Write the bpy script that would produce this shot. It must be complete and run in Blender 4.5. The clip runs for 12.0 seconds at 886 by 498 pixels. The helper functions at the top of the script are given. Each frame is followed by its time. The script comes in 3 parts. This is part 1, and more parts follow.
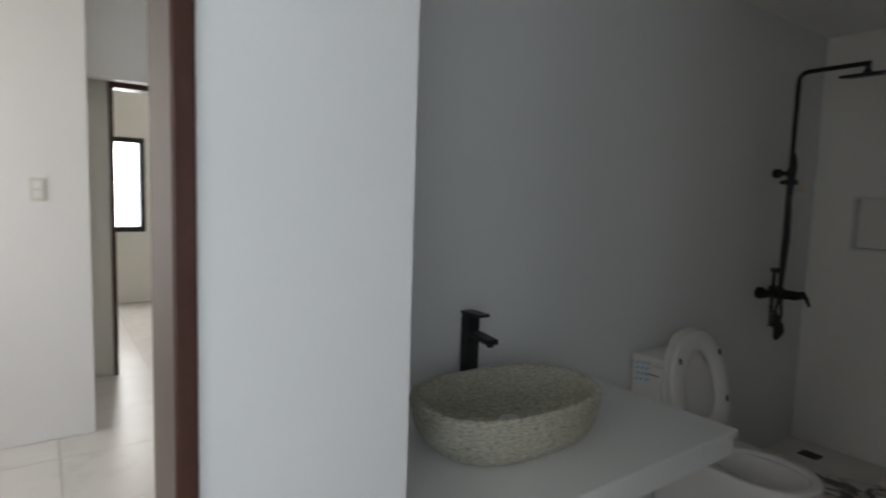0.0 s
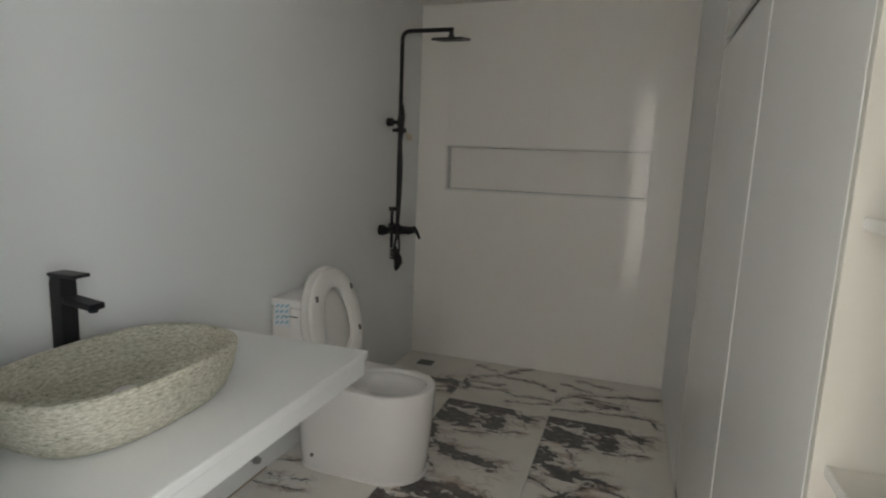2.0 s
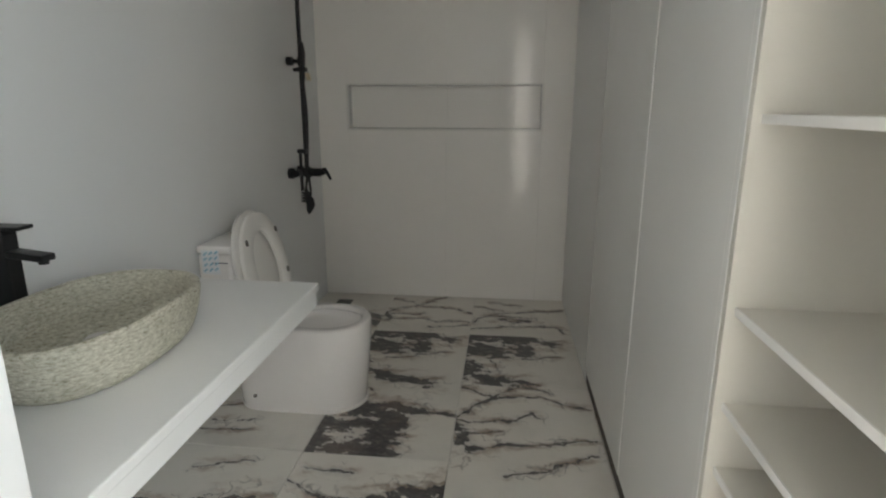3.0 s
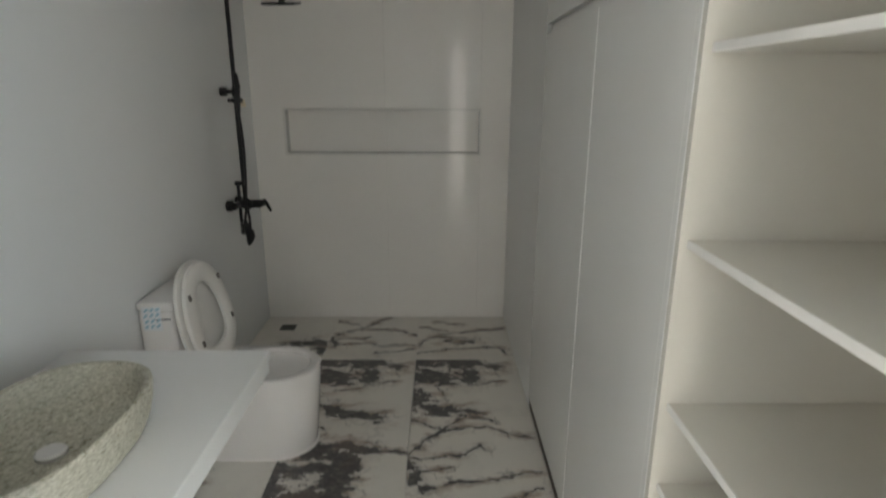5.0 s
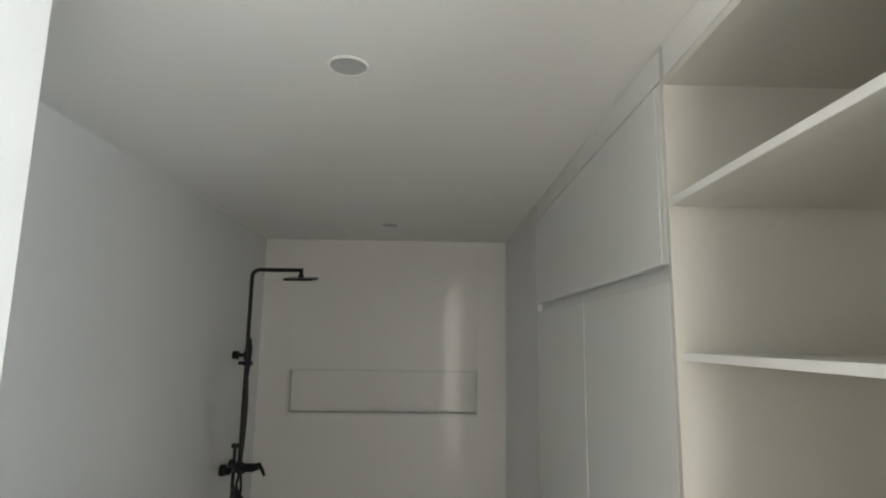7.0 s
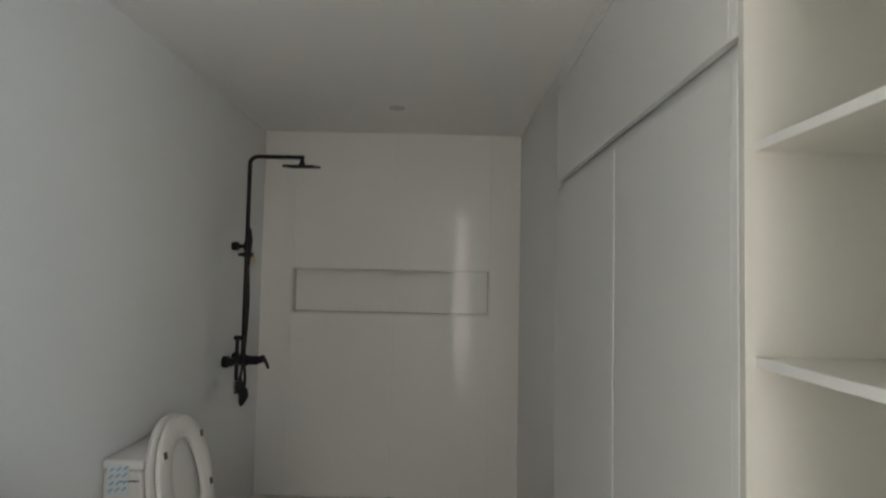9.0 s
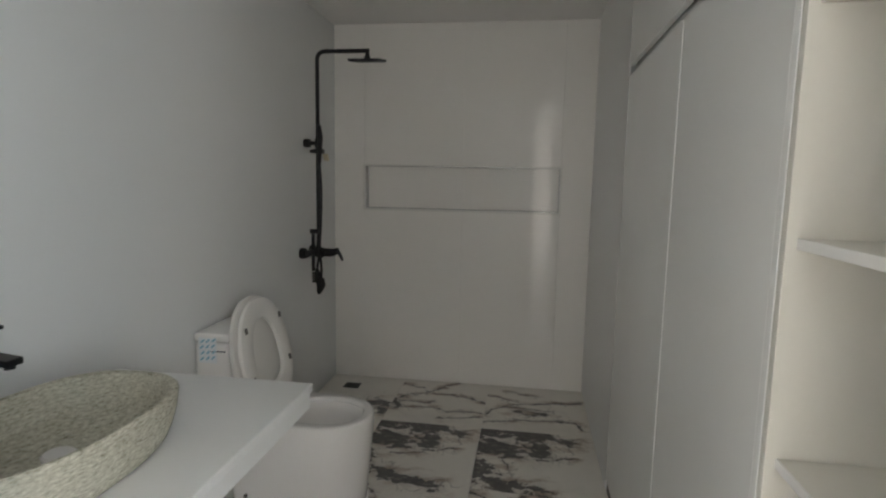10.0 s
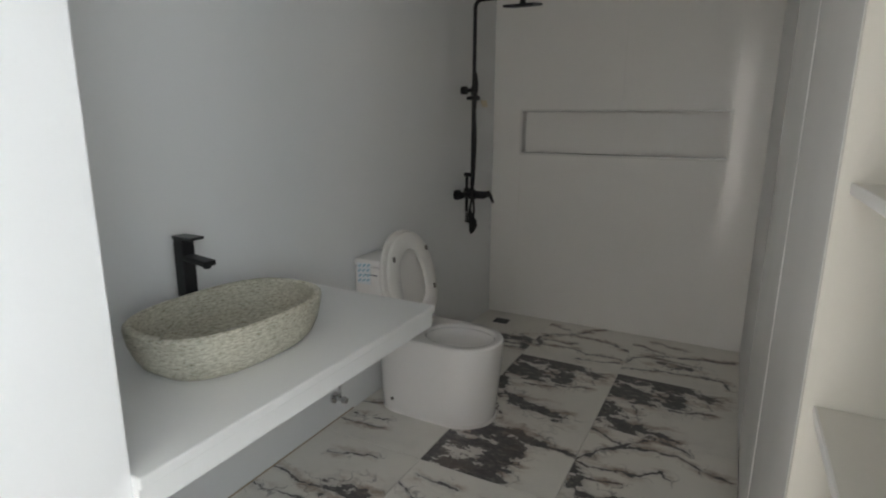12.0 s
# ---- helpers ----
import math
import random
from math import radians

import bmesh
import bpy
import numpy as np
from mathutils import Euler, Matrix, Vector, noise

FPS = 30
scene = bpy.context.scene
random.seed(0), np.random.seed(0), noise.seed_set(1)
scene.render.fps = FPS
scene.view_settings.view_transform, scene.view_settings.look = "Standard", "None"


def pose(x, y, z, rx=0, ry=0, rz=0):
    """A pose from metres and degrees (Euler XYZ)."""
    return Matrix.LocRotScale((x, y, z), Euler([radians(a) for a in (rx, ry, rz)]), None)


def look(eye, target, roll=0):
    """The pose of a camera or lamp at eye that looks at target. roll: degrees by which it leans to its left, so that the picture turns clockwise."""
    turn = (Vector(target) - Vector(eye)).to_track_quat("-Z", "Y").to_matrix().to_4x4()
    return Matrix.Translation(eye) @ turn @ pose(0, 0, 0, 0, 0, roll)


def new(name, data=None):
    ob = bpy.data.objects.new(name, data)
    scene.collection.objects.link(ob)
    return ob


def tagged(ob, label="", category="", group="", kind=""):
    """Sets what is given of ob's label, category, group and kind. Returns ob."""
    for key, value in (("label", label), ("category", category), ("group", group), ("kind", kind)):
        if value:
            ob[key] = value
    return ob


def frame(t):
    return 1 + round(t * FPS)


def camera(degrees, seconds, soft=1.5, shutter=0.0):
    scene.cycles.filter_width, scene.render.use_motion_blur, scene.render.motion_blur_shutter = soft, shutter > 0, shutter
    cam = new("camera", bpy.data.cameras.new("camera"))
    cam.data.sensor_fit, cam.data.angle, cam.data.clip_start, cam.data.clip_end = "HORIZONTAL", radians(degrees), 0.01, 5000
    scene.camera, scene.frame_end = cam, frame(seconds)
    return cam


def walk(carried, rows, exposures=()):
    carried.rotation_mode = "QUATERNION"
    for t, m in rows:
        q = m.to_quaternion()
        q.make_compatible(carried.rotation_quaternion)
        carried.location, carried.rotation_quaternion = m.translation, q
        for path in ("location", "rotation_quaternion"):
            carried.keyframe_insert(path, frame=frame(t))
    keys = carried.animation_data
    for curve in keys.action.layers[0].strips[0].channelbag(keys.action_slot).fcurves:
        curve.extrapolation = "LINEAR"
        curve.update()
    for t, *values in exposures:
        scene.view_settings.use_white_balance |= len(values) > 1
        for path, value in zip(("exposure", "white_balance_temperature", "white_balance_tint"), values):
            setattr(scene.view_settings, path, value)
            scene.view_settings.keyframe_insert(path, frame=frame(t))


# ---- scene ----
cam = camera(77.0, 12.0, soft=2.0, shutter=0.3)
PATH = [
    (0, (1.43, -3.743, 1.418), (-0.19, -2.585, 1.227), 1.9),
    (0.5, (1.405, -3.733, 1.4), (0.096, -2.234, 1.2), 1.4),
    (1, (1.385, -3.747, 1.405), (0.384, -2.033, 1.158), 2.3),
    (1.5, (1.436, -3.708, 1.397), (0.609, -1.908, 1.12), 2.5),
    (2, (1.417, -3.658, 1.373), (0.791, -1.784, 1.064), 2.4),
    (2.5, (1.319, -3.759, 1.353), (0.907, -1.839, 0.974), 1.3),
    (3, (1.267, -3.828, 1.332), (1.056, -1.901, 0.841), 0.1),
    (3.2, (1.247, -3.832, 1.325), (1.103, -1.913, 0.78), 0.1),
    (4.8, (1.229, -3.815, 1.585), (1.244, -1.915, 0.927), 0.2),
    (5, (1.226, -3.818, 1.604), (1.241, -1.894, 1.058), 0.2),
    (5.5, (1.218, -3.871, 1.662), (1.238, -1.891, 1.381), 0.3),
    (6, (1.187, -3.935, 1.693), (1.223, -1.935, 1.673), 0.4),
    (6.5, (1.182, -3.962, 1.709), (1.218, -1.971, 1.898), 0.7),
    (6.7, (1.18, -3.968, 1.716), (1.218, -1.985, 1.969), 0.7),
    (8.3, (1.147, -3.88, 1.574), (1.173, -1.918, 1.962), 1.5),
    (8.5, (1.151, -3.861, 1.527), (1.179, -1.889, 1.857), 1.3),
    (9, (1.184, -3.708, 1.447), (1.187, -1.711, 1.545), 1.2),
    (9.5, (1.238, -3.638, 1.422), (1.086, -1.647, 1.305), 1.2),
    (10, (1.301, -3.695, 1.405), (1.005, -1.733, 1.153), 1.1),
    (10.5, (1.388, -3.753, 1.414), (0.955, -1.831, 1.073), 0.9),
    (11, (1.469, -3.742, 1.409), (0.892, -1.867, 1.017), 0.6),
    (11.5, (1.537, -3.742, 1.401), (0.795, -1.935, 0.973), 0.4),
    (12, (1.566, -3.775, 1.407), (0.66, -2.049, 0.96), 0.4),
]
EXPOSURES = [(0.0, -0.76, 6560, 11.5), (0.5, -0.43, 6620, 12), (1.0, 0.0, 6950, 11), (1.5, 0.33, 7080, 11.5), (2.0, 0.51, 7020, 11.5), (2.5, 0.61, 6950, 11),
             (5.5, 0.63, 6880, 10), (8.5, 0.48, 6880, 10.5), (9.5, 0.52, 6900, 11.5), (10.5, 0.48, 6850, 12), (12.0, 0.36, 6760, 12)]
walk(cam, [(t, look(eye, target, roll)) for t, eye, target, roll in PATH], EXPOSURES)

# ---- light ----
world = bpy.data.worlds.new("sky")
scene.world = world
world.use_nodes = True
wn = world.node_tree
sky = wn.nodes.new("ShaderNodeTexSky")
sky.sky_type, sky.sun_disc = "NISHITA", False
sky.sun_elevation, sky.sun_rotation = radians(50), radians(120)
wn.links.new(sky.outputs[0], wn.nodes["Background"].inputs[0])
wn.nodes["Background"].inputs[1].default_value = 0.12

sun = new("sun", bpy.data.lights.new("sun", "SUN"))
sun.data.energy, sun.data.angle, sun.data.color = 0.8, radians(12), (1, 0.96, 0.9)
sun.matrix_world = look((0, 0, 8), (2.0, -3.0, 0))


def window_light(name, place, target, width, height, watts, color):
    """Daylight that comes in through a window's opening."""
    lamp = new(name, bpy.data.lights.new(name, "AREA"))
    lamp.data.shape, lamp.data.size, lamp.data.size_y = "RECTANGLE", width, height
    lamp.data.energy, lamp.data.color = watts, color
    lamp.matrix_world = look(place, target)
    return lamp


window_light("daylight_dressing", (1.51, -5.03, 1.18), (1.51, 0, 1.18), 0.24, 2.3, 7.2, (1.0, 0.945, 0.885))
window_light("daylight_east", (2.33, -4.385, 1.42), (0.0, -4.385, 1.42), 1.12, 1.4, 9.5, (0.67, 0.85, 1.0))
window_light("daylight_hall", (-1.4, -5.03, 1.5), (-1.4, 0, 1.3), 1.5, 1.4, 26, (1.0, 0.96, 0.91))
window_light("daylight_bedroom", (-6.28, -3.19, 1.42), (0, -3.19, 1.4), 0.72, 1.0, 24, (1.0, 0.98, 0.95))


# ---- materials ----
def nodes_of(name):
    mat = bpy.data.materials.new(name)
    mat.use_nodes = True
    nt = mat.node_tree
    return mat, nt, nt.nodes["Principled BSDF"]


def noise_tex(nt, vec, scale, detail=4.0, rough=0.55):
    n = nt.nodes.new("ShaderNodeTexNoise")
    n.inputs["Scale"].default_value, n.inputs["Detail"].default_value = scale, detail
    n.inputs["Roughness"].default_value = rough
    nt.links.new(vec, n.inputs["Vector"])
    return n


def coords(nt, which="Object"):
    return nt.nodes.new("ShaderNodeTexCoord").outputs[which]


def ramp(nt, fac, stops):
    r = nt.nodes.new("ShaderNodeValToRGB")
    while len(r.color_ramp.elements) < len(stops):
        r.color_ramp.elements.new(0.5)
    for e, (p, c) in zip(r.color_ramp.elements, stops):
        e.position, e.color = p, (*c, 1)
    nt.links.new(fac, r.inputs[0])
    return r.outputs[0]


def bump(nt, bsdf, height, strength, distance):
    b = nt.nodes.new("ShaderNodeBump")
    b.inputs["Strength"].default_value, b.inputs["Distance"].default_value = strength, distance
    nt.links.new(height, b.inputs["Height"])
    nt.links.new(b.outputs[0], bsdf.inputs["Normal"])


def surface(name, color, rough, vary=0.06, scale=3.0, fine=60.0, depth=0.0006, metal=0.0, spread=0.05, coat=0.0):
    """A plain finish with slow blotches, fine grain and slight relief."""
    mat, nt, p = nodes_of(name)
    v = coords(nt)
    slow, quick = noise_tex(nt, v, scale), noise_tex(nt, v, fine)
    mix = nt.nodes.new("ShaderNodeMath")
    mix.operation = "MULTIPLY_ADD"
    mix.inputs[1].default_value = 0.3
    nt.links.new(quick.outputs[0], mix.inputs[0])
    half = nt.nodes.new("ShaderNodeMath")
    half.operation = "MULTIPLY"
    half.inputs[1].default_value = 0.7
    nt.links.new(slow.outputs[0], half.inputs[0])
    nt.links.new(half.outputs[0], mix.inputs[2])
    low = tuple(c * (1 - vary) for c in color)
    high = tuple(min(1, c * (1 + vary)) for c in color)
    nt.links.new(ramp(nt, mix.outputs[0], [(0.15, low), (0.85, high)]), p.inputs["Base Color"])
    rr = nt.nodes.new("ShaderNodeMapRange")
    rr.inputs[3].default_value, rr.inputs[4].default_value = max(0.02, rough - spread), rough + spread
    nt.links.new(slow.outputs[0], rr.inputs[0])
    nt.links.new(rr.outputs[0], p.inputs["Roughness"])
    p.inputs["Metallic"].default_value = metal
    p.inputs["Coat Weight"].default_value = coat
    if depth:
        bump(nt, p, quick.outputs[0], 0.25, depth)
    return mat


def math_node(nt, op, a, b=None):
    m = nt.nodes.new("ShaderNodeMath")
    m.operation = op
    for i, val in enumerate((a, b)):
        if val is None:
            continue
        if isinstance(val, (int, float)):
            m.inputs[i].default_value = val
        else:
            nt.links.new(val, m.inputs[i])
    return m.outputs[0]


def vec_node(nt, op, a, b=None, out=0):
    m = nt.nodes.new("ShaderNodeVectorMath")
    m.operation = op
    for i, val in enumerate((a, b)):
        if val is None:
            continue
        if isinstance(val, tuple):
            m.inputs[i].default_value = val
        else:
            nt.links.new(val, m.inputs[i])
    return m.outputs[out]


def step_down(nt, val, lo, hi):
    r = nt.nodes.new("ShaderNodeMapRange")
    r.interpolation_type = "SMOOTHSTEP"
    r.inputs[1].default_value, r.inputs[2].default_value = lo, hi
    r.inputs[3].default_value, r.inputs[4].default_value = 1, 0
    nt.links.new(val, r.inputs[0])
    return r.outputs[0]


def chain(*pts):
    """Stretches (x0, y0, x1, y1, width) through points (x, y, width)."""
    return [(a[0], a[1], b[0], b[1], b[2]) for a, b in zip(pts, pts[1:])]


def marble(name, veins, patches=(), gaps=(), base=(0.76, 0.73, 0.67), faint=0.35, hairs=0.6):
    """Polished porcelain with a printed marble: thin veins, broad dark patches and pale gaps in them, each a stretch
    (x0, y0, x1, y1, width) in metres on the tile."""
    mat, nt, p = nodes_of(name)
    v = vec_node(nt, "MULTIPLY", coords(nt), (0.952, 0.952, 0))
    q = v
    for scale, size in ((6.0, 0.05), (13.0, 0.055), (30.0, 0.034), (90.0, 0.008)):
        w = noise_tex(nt, v, scale, 3.0)
        q = vec_node(nt, "ADD", q, vec_node(nt, "MULTIPLY", vec_node(nt, "SUBTRACT", w.outputs[1], (0.5, 0.5, 0.5)), (size, size, 0)))
    worn = noise_tex(nt, v, 18.0, 4.0).outputs[0]

    def nearest(stretches, lift, gain):
        best = None
        for x0, y0, x1, y1, width in stretches:
            ba = (x1 - x0, y1 - y0, 0)
            pa = vec_node(nt, "SUBTRACT", q, (x0, y0, 0))
            h = math_node(nt, "DIVIDE", vec_node(nt, "DOT_PRODUCT", pa, ba, 1), ba[0] ** 2 + ba[1] ** 2)
            h = math_node(nt, "MAXIMUM", math_node(nt, "MINIMUM", h, 1.0), 0.0)
            sc = nt.nodes.new("ShaderNodeVectorMath")
            sc.operation = "SCALE"
            sc.inputs[0].default_value = ba
            nt.links.new(h, sc.inputs["Scale"])
            d = vec_node(nt, "LENGTH", vec_node(nt, "SUBTRACT", pa, sc.outputs[0]), None, 1)
            d = math_node(nt, "SUBTRACT", d, math_node(nt, "MULTIPLY", math_node(nt, "SUBTRACT", worn, lift), gain * width))
            best = d if best is None else math_node(nt, "MINIMUM", best, d)
        return best

    near = nearest(veins, 0.40, 3.6)
    mottle = noise_tex(nt, vec_node(nt, "MULTIPLY", q, (20.0, 46.0, 0)), 1.0, 7.0, 0.72).outputs[0]
    if patches:
        broad = nearest(patches, 0.0, 1.9)
        if gaps:
            broad = math_node(nt, "MAXIMUM", broad, math_node(nt, "MULTIPLY", nearest(gaps, 0.0, 1.9), -1.0))
        lace = noise_tex(nt, vec_node(nt, "MULTIPLY", q, (14.0, 26.0, 0)), 1.0, 4.0, 0.6).outputs[0]
        broad = math_node(nt, "ADD", broad, math_node(nt, "MULTIPLY", math_node(nt, "SUBTRACT", lace, 0.50), 0.19))
        near = math_node(nt, "MINIMUM", near, math_node(nt, "MULTIPLY", broad, 0.42))
    cloud = noise_tex(nt, q, 3.0, 6.0, 0.6).outputs[0]
    core = step_down(nt, near, 0.0005, 0.0055)
    halo = math_node(nt, "MULTIPLY", step_down(nt, near, 0.0, 0.026), math_node(nt, "MULTIPLY", cloud, 0.42))
    ridge = math_node(nt, "ABSOLUTE", math_node(nt, "SUBTRACT", noise_tex(nt, q, 5.0, 2.0).outputs[0], 0.5))
    hair = math_node(nt, "MULTIPLY", math_node(nt, "MULTIPLY", step_down(nt, ridge, 0.0, 0.013), step_down(nt, near, 0.01, 0.06)), hairs)
    dark = math_node(nt, "MAXIMUM", math_node(nt, "MULTIPLY", core, 0.96), math_node(nt, "MAXIMUM", halo, hair))
    light = ramp(nt, cloud, [(0.32, tuple(c * (1 - 0.35 * faint) for c in base)), (0.5, base), (0.7, tuple(c * 1.05 for c in base))])
    rock = ramp(nt, mottle, [(0.36, (0.030, 0.028, 0.032)), (0.53, (0.070, 0.064, 0.067)), (0.62, (0.18, 0.16, 0.145)), (0.74, (0.44, 0.40, 0.36))])
    rust = nt.nodes.new("ShaderNodeMix")
    rust.data_type = "RGBA"
    nt.links.new(step_down(nt, noise_tex(nt, v, 4.5, 2.0).outputs[0], 0.36, 0.50), rust.inputs[0])
    nt.links.new(rock, rust.inputs[6])
    rust.inputs[7].default_value = (0.19, 0.125, 0.09, 1)
    half = nt.nodes.new("ShaderNodeMix")
    half.data_type = "RGBA"
    half.inputs[0].default_value = 0.3
    nt.links.new(rock, half.inputs[6])
    nt.links.new(rust.outputs[2], half.inputs[7])
    tan = nt.nodes.new("ShaderNodeMix")
    tan.data_type = "RGBA"
    streak = noise_tex(nt, vec_node(nt, "MULTIPLY", q, (5.0, 15.0, 0)), 1.0, 4.0, 0.6).outputs[0]
    nt.links.new(math_node(nt, "MULTIPLY", step_down(nt, near, 0.0, 0.05), math_node(nt, "SUBTRACT", 1.0, step_down(nt, streak, 0.46, 0.62))), tan.inputs[0])
    nt.links.new(light, tan.inputs[6])
    tan.inputs[7].default_value = (0.40, 0.31, 0.245, 1)
    mix = nt.nodes.new("ShaderNodeMix")
    mix.data_type = "RGBA"
    nt.links.new(dark, mix.inputs[0])
    nt.links.new(tan.outputs[2], mix.inputs[6])
    nt.links.new(half.outputs[2], mix.inputs[7])
    nt.links.new(mix.outputs[2], p.inputs["Base Color"])
    smear = nt.nodes.new("ShaderNodeMapRange")
    smear.inputs[3].default_value, smear.inputs[4].default_value = 0.2, 0.42
    nt.links.new(cloud, smear.inputs[0])
    nt.links.new(smear.outputs[0], p.inputs["Roughness"])
    return mat


def stone(name):
    """Pale cast stone with chipped pits."""
    mat, nt, p = nodes_of(name)
    v = coords(nt)
    long = vec_node(nt, "MULTIPLY", v, (1.0, 0.78, 2.4))
    pits = nt.nodes.new("ShaderNodeTexVoronoi")
    pits.inputs["Scale"].default_value = 95
    warp = noise_tex(nt, v, 40.0, 3.0)
    nt.links.new(vec_node(nt, "ADD", long, vec_node(nt, "MULTIPLY", warp.outputs[1], (0.02, 0.02, 0.02))), pits.inputs["Vector"])
    grain = noise_tex(nt, long, 90.0, 3.0, 0.6)
    fine = noise_tex(nt, long, 230.0, 3.0, 0.6)
    slow = noise_tex(nt, v, 7.0, 3.0)
    mixed = math_node(nt, "ADD", math_node(nt, "MULTIPLY", grain.outputs[0], 0.62), math_node(nt, "MULTIPLY", fine.outputs[0], 0.23))
    mixed = math_node(nt, "ADD", mixed, math_node(nt, "MULTIPLY", slow.outputs[0], 0.15))
    col = ramp(nt, mixed, [(0.34, (0.17, 0.15, 0.105)), (0.41, (0.375, 0.352, 0.272)), (0.51, (0.505, 0.483, 0.39)), (0.65, (0.69, 0.668, 0.57))])
    nt.links.new(col, p.inputs["Base Color"])
    p.inputs["Roughness"].default_value = 0.8
    bump(nt, p, mixed, 0.8, 0.009)
    return mat


M_WALL = surface("white_wall_paint", (0.80, 0.805, 0.795), 0.04, 0.02, 1.2, 90, 0.0, spread=0.012)
M_PANEL = surface("white_plaster_paint", (0.86, 0.86, 0.85), 0.55, 0.03, 2.0, 120, 0.0004)
M_TILE = surface("gloss_white_wall_tile", (0.88, 0.858, 0.815), 0.025, 0.025, 1.5, 40, 0.0001, spread=0.015)
M_TILE.node_tree.nodes["Principled BSDF"].inputs["Specular IOR Level"].default_value = 0.19
tnt = M_TILE.node_tree
ripple = noise_tex(tnt, vec_node(tnt, "MULTIPLY", coords(tnt), (2.5, 2.5, 75.0)), 1.0, 2.0)
bump(tnt, tnt.nodes["Principled BSDF"], ripple.outputs[0], 0.6, 0.0011)
M_NICHE = surface("niche_tile", (0.78, 0.765, 0.735), 0.2, 0.03, 2.0, 60, 0.0002)
M_TRIM = surface("niche_edge_trim", (0.76, 0.745, 0.69), 0.35, 0.05, 8, 120, 0.0001)
M_GROUT = surface("grey_grout", (0.72, 0.70, 0.665), 0.9, 0.08, 20, 200)
M_SIDE = surface("white_side_wall_paint", (0.80, 0.80, 0.785), 0.3, 0.02, 1.2, 90, 0.0002, spread=0.04)
M_CEIL = surface("ceiling_paint", (0.92, 0.905, 0.875), 0.7, 0.02, 1.0, 100, 0.0003)
M_CAB = surface("white_lacquer", (0.86, 0.855, 0.83), 0.22, 0.02, 1.5, 30, 0.0002)
M_SHELF = surface("cream_laminate", (0.71, 0.688, 0.625), 0.38, 0.04, 2.5, 80, 0.0002)
M_EDGE = surface("white_edge_band", (0.80, 0.79, 0.76), 0.35, 0.02)
M_COUNTER = surface("white_solid_surface", (0.80, 0.80, 0.785), 0.5, 0.03, 4, 150, 0.0002)
M_BLACK = surface("matt_black_metal", (0.012, 0.012, 0.013), 0.38, 0.2, 10, 200, 0.0002, metal=0.3)
M_RUBBER = surface("black_hose", (0.014, 0.014, 0.015), 0.5, 0.2, 10, 300)
M_CERAMIC = surface("white_ceramic", (0.84, 0.81, 0.785), 0.1, 0.015, 3, 40, 0.0, spread=0.03, coat=0.3)
M_SEAT = surface("seat_plastic", (0.81, 0.785, 0.745), 0.25, 0.02, 3, 40, 0.0)
M_BUMPER = surface("grey_rubber", (0.16, 0.145, 0.13), 0.7, 0.1)
M_WOOD = surface("brown_varnished_wood", (0.085, 0.038, 0.028), 0.34, 0.35, 4, 45, 0.0005, coat=0.1)
M_WOOD.node_tree.nodes["Principled BSDF"].inputs["Specular IOR Level"].default_value = 0.28
M_STONE = stone("chipped_stone")
M_CHROME = surface("worn_chrome", (0.6, 0.6, 0.6), 0.15, 0.05, 10, 100, 0, metal=1.0)
M_STEEL = surface("dark_drain_steel", (0.12, 0.115, 0.11), 0.4, 0.2, 30, 200, 0.0004, metal=0.8)
M_STICKER = surface("sticker_paper", (0.74, 0.76, 0.78), 0.4, 0.03)
M_BLUE = surface("sticker_blue_print", (0.27, 0.48, 0.58), 0.45, 0.08)
M_INK = surface("sticker_dark_print", (0.08, 0.08, 0.1), 0.5, 0.08)
# dark brown that paints in the shade under the wardrobe doors
M_FOOT_GAP = surface("dark_brown_gap_shade", (0.05, 0.036, 0.026), 0.6, 0.3, 6, 80)
M_LAMP = surface("lamp_diffuser", (0.56, 0.55, 0.55), 0.4, 0.03)
M_BEIGE = surface("beige_plastic", (0.68, 0.60, 0.44), 0.4, 0.04)
M_HOSE = surface("braided_hose", (0.55, 0.55, 0.54), 0.35, 0.1, 30, 400, 0.0005, metal=0.4)
M_HALL = surface("cream_wall_paint", (0.80, 0.785, 0.73), 0.6, 0.03, 1.5, 90)
M_DIRT = surface("tan_sealant", (0.38, 0.31, 0.22), 0.8, 0.25, 12, 120)

M_GLASS, gnt, gp = nodes_of("window_glass")
gp.inputs["Transmission Weight"].default_value, gp.inputs["Roughness"].default_value = 1.0, 0.0
gp.inputs["IOR"].default_value = 1.1

M_SKYGLOW, snt, sp = nodes_of("bright_daylight")
sp.inputs["Base Color"].default_value = (0.9, 0.95, 1, 1)
sp.inputs["Emission Color"].default_value, sp.inputs["Emission Strength"].default_value = (0.92, 0.97, 1, 1), 3.0


M_HAZE, hnt, hp = nodes_of("hazy_daylight")
hp.inputs["Base Color"].default_value = (0.9, 0.93, 0.95, 1)
hp.inputs["Emission Color"].default_value, hp.inputs["Emission Strength"].default_value = (0.96, 0.98, 1, 1), 0.6


# ---- mesh helpers ----
def link(name, bm, material, parent=None, label="", smooth=False):
    me = bpy.data.meshes.new(name)
    bmesh.ops.recalc_face_normals(bm, faces=bm.faces)
    bm.to_mesh(me)
    bm.free()
    if smooth:
        for f in me.polygons:
            f.use_smooth = True
        me.set_sharp_from_angle(angle=radians(35))
    me.materials.append(material)
    ob = new(name, me)
    if parent is not None:
        ob.parent = parent
    return tagged(ob, label)


def part(name, bm, material, parent, label="", smooth=False):
    return link(name, bm, material, parent, label, smooth)


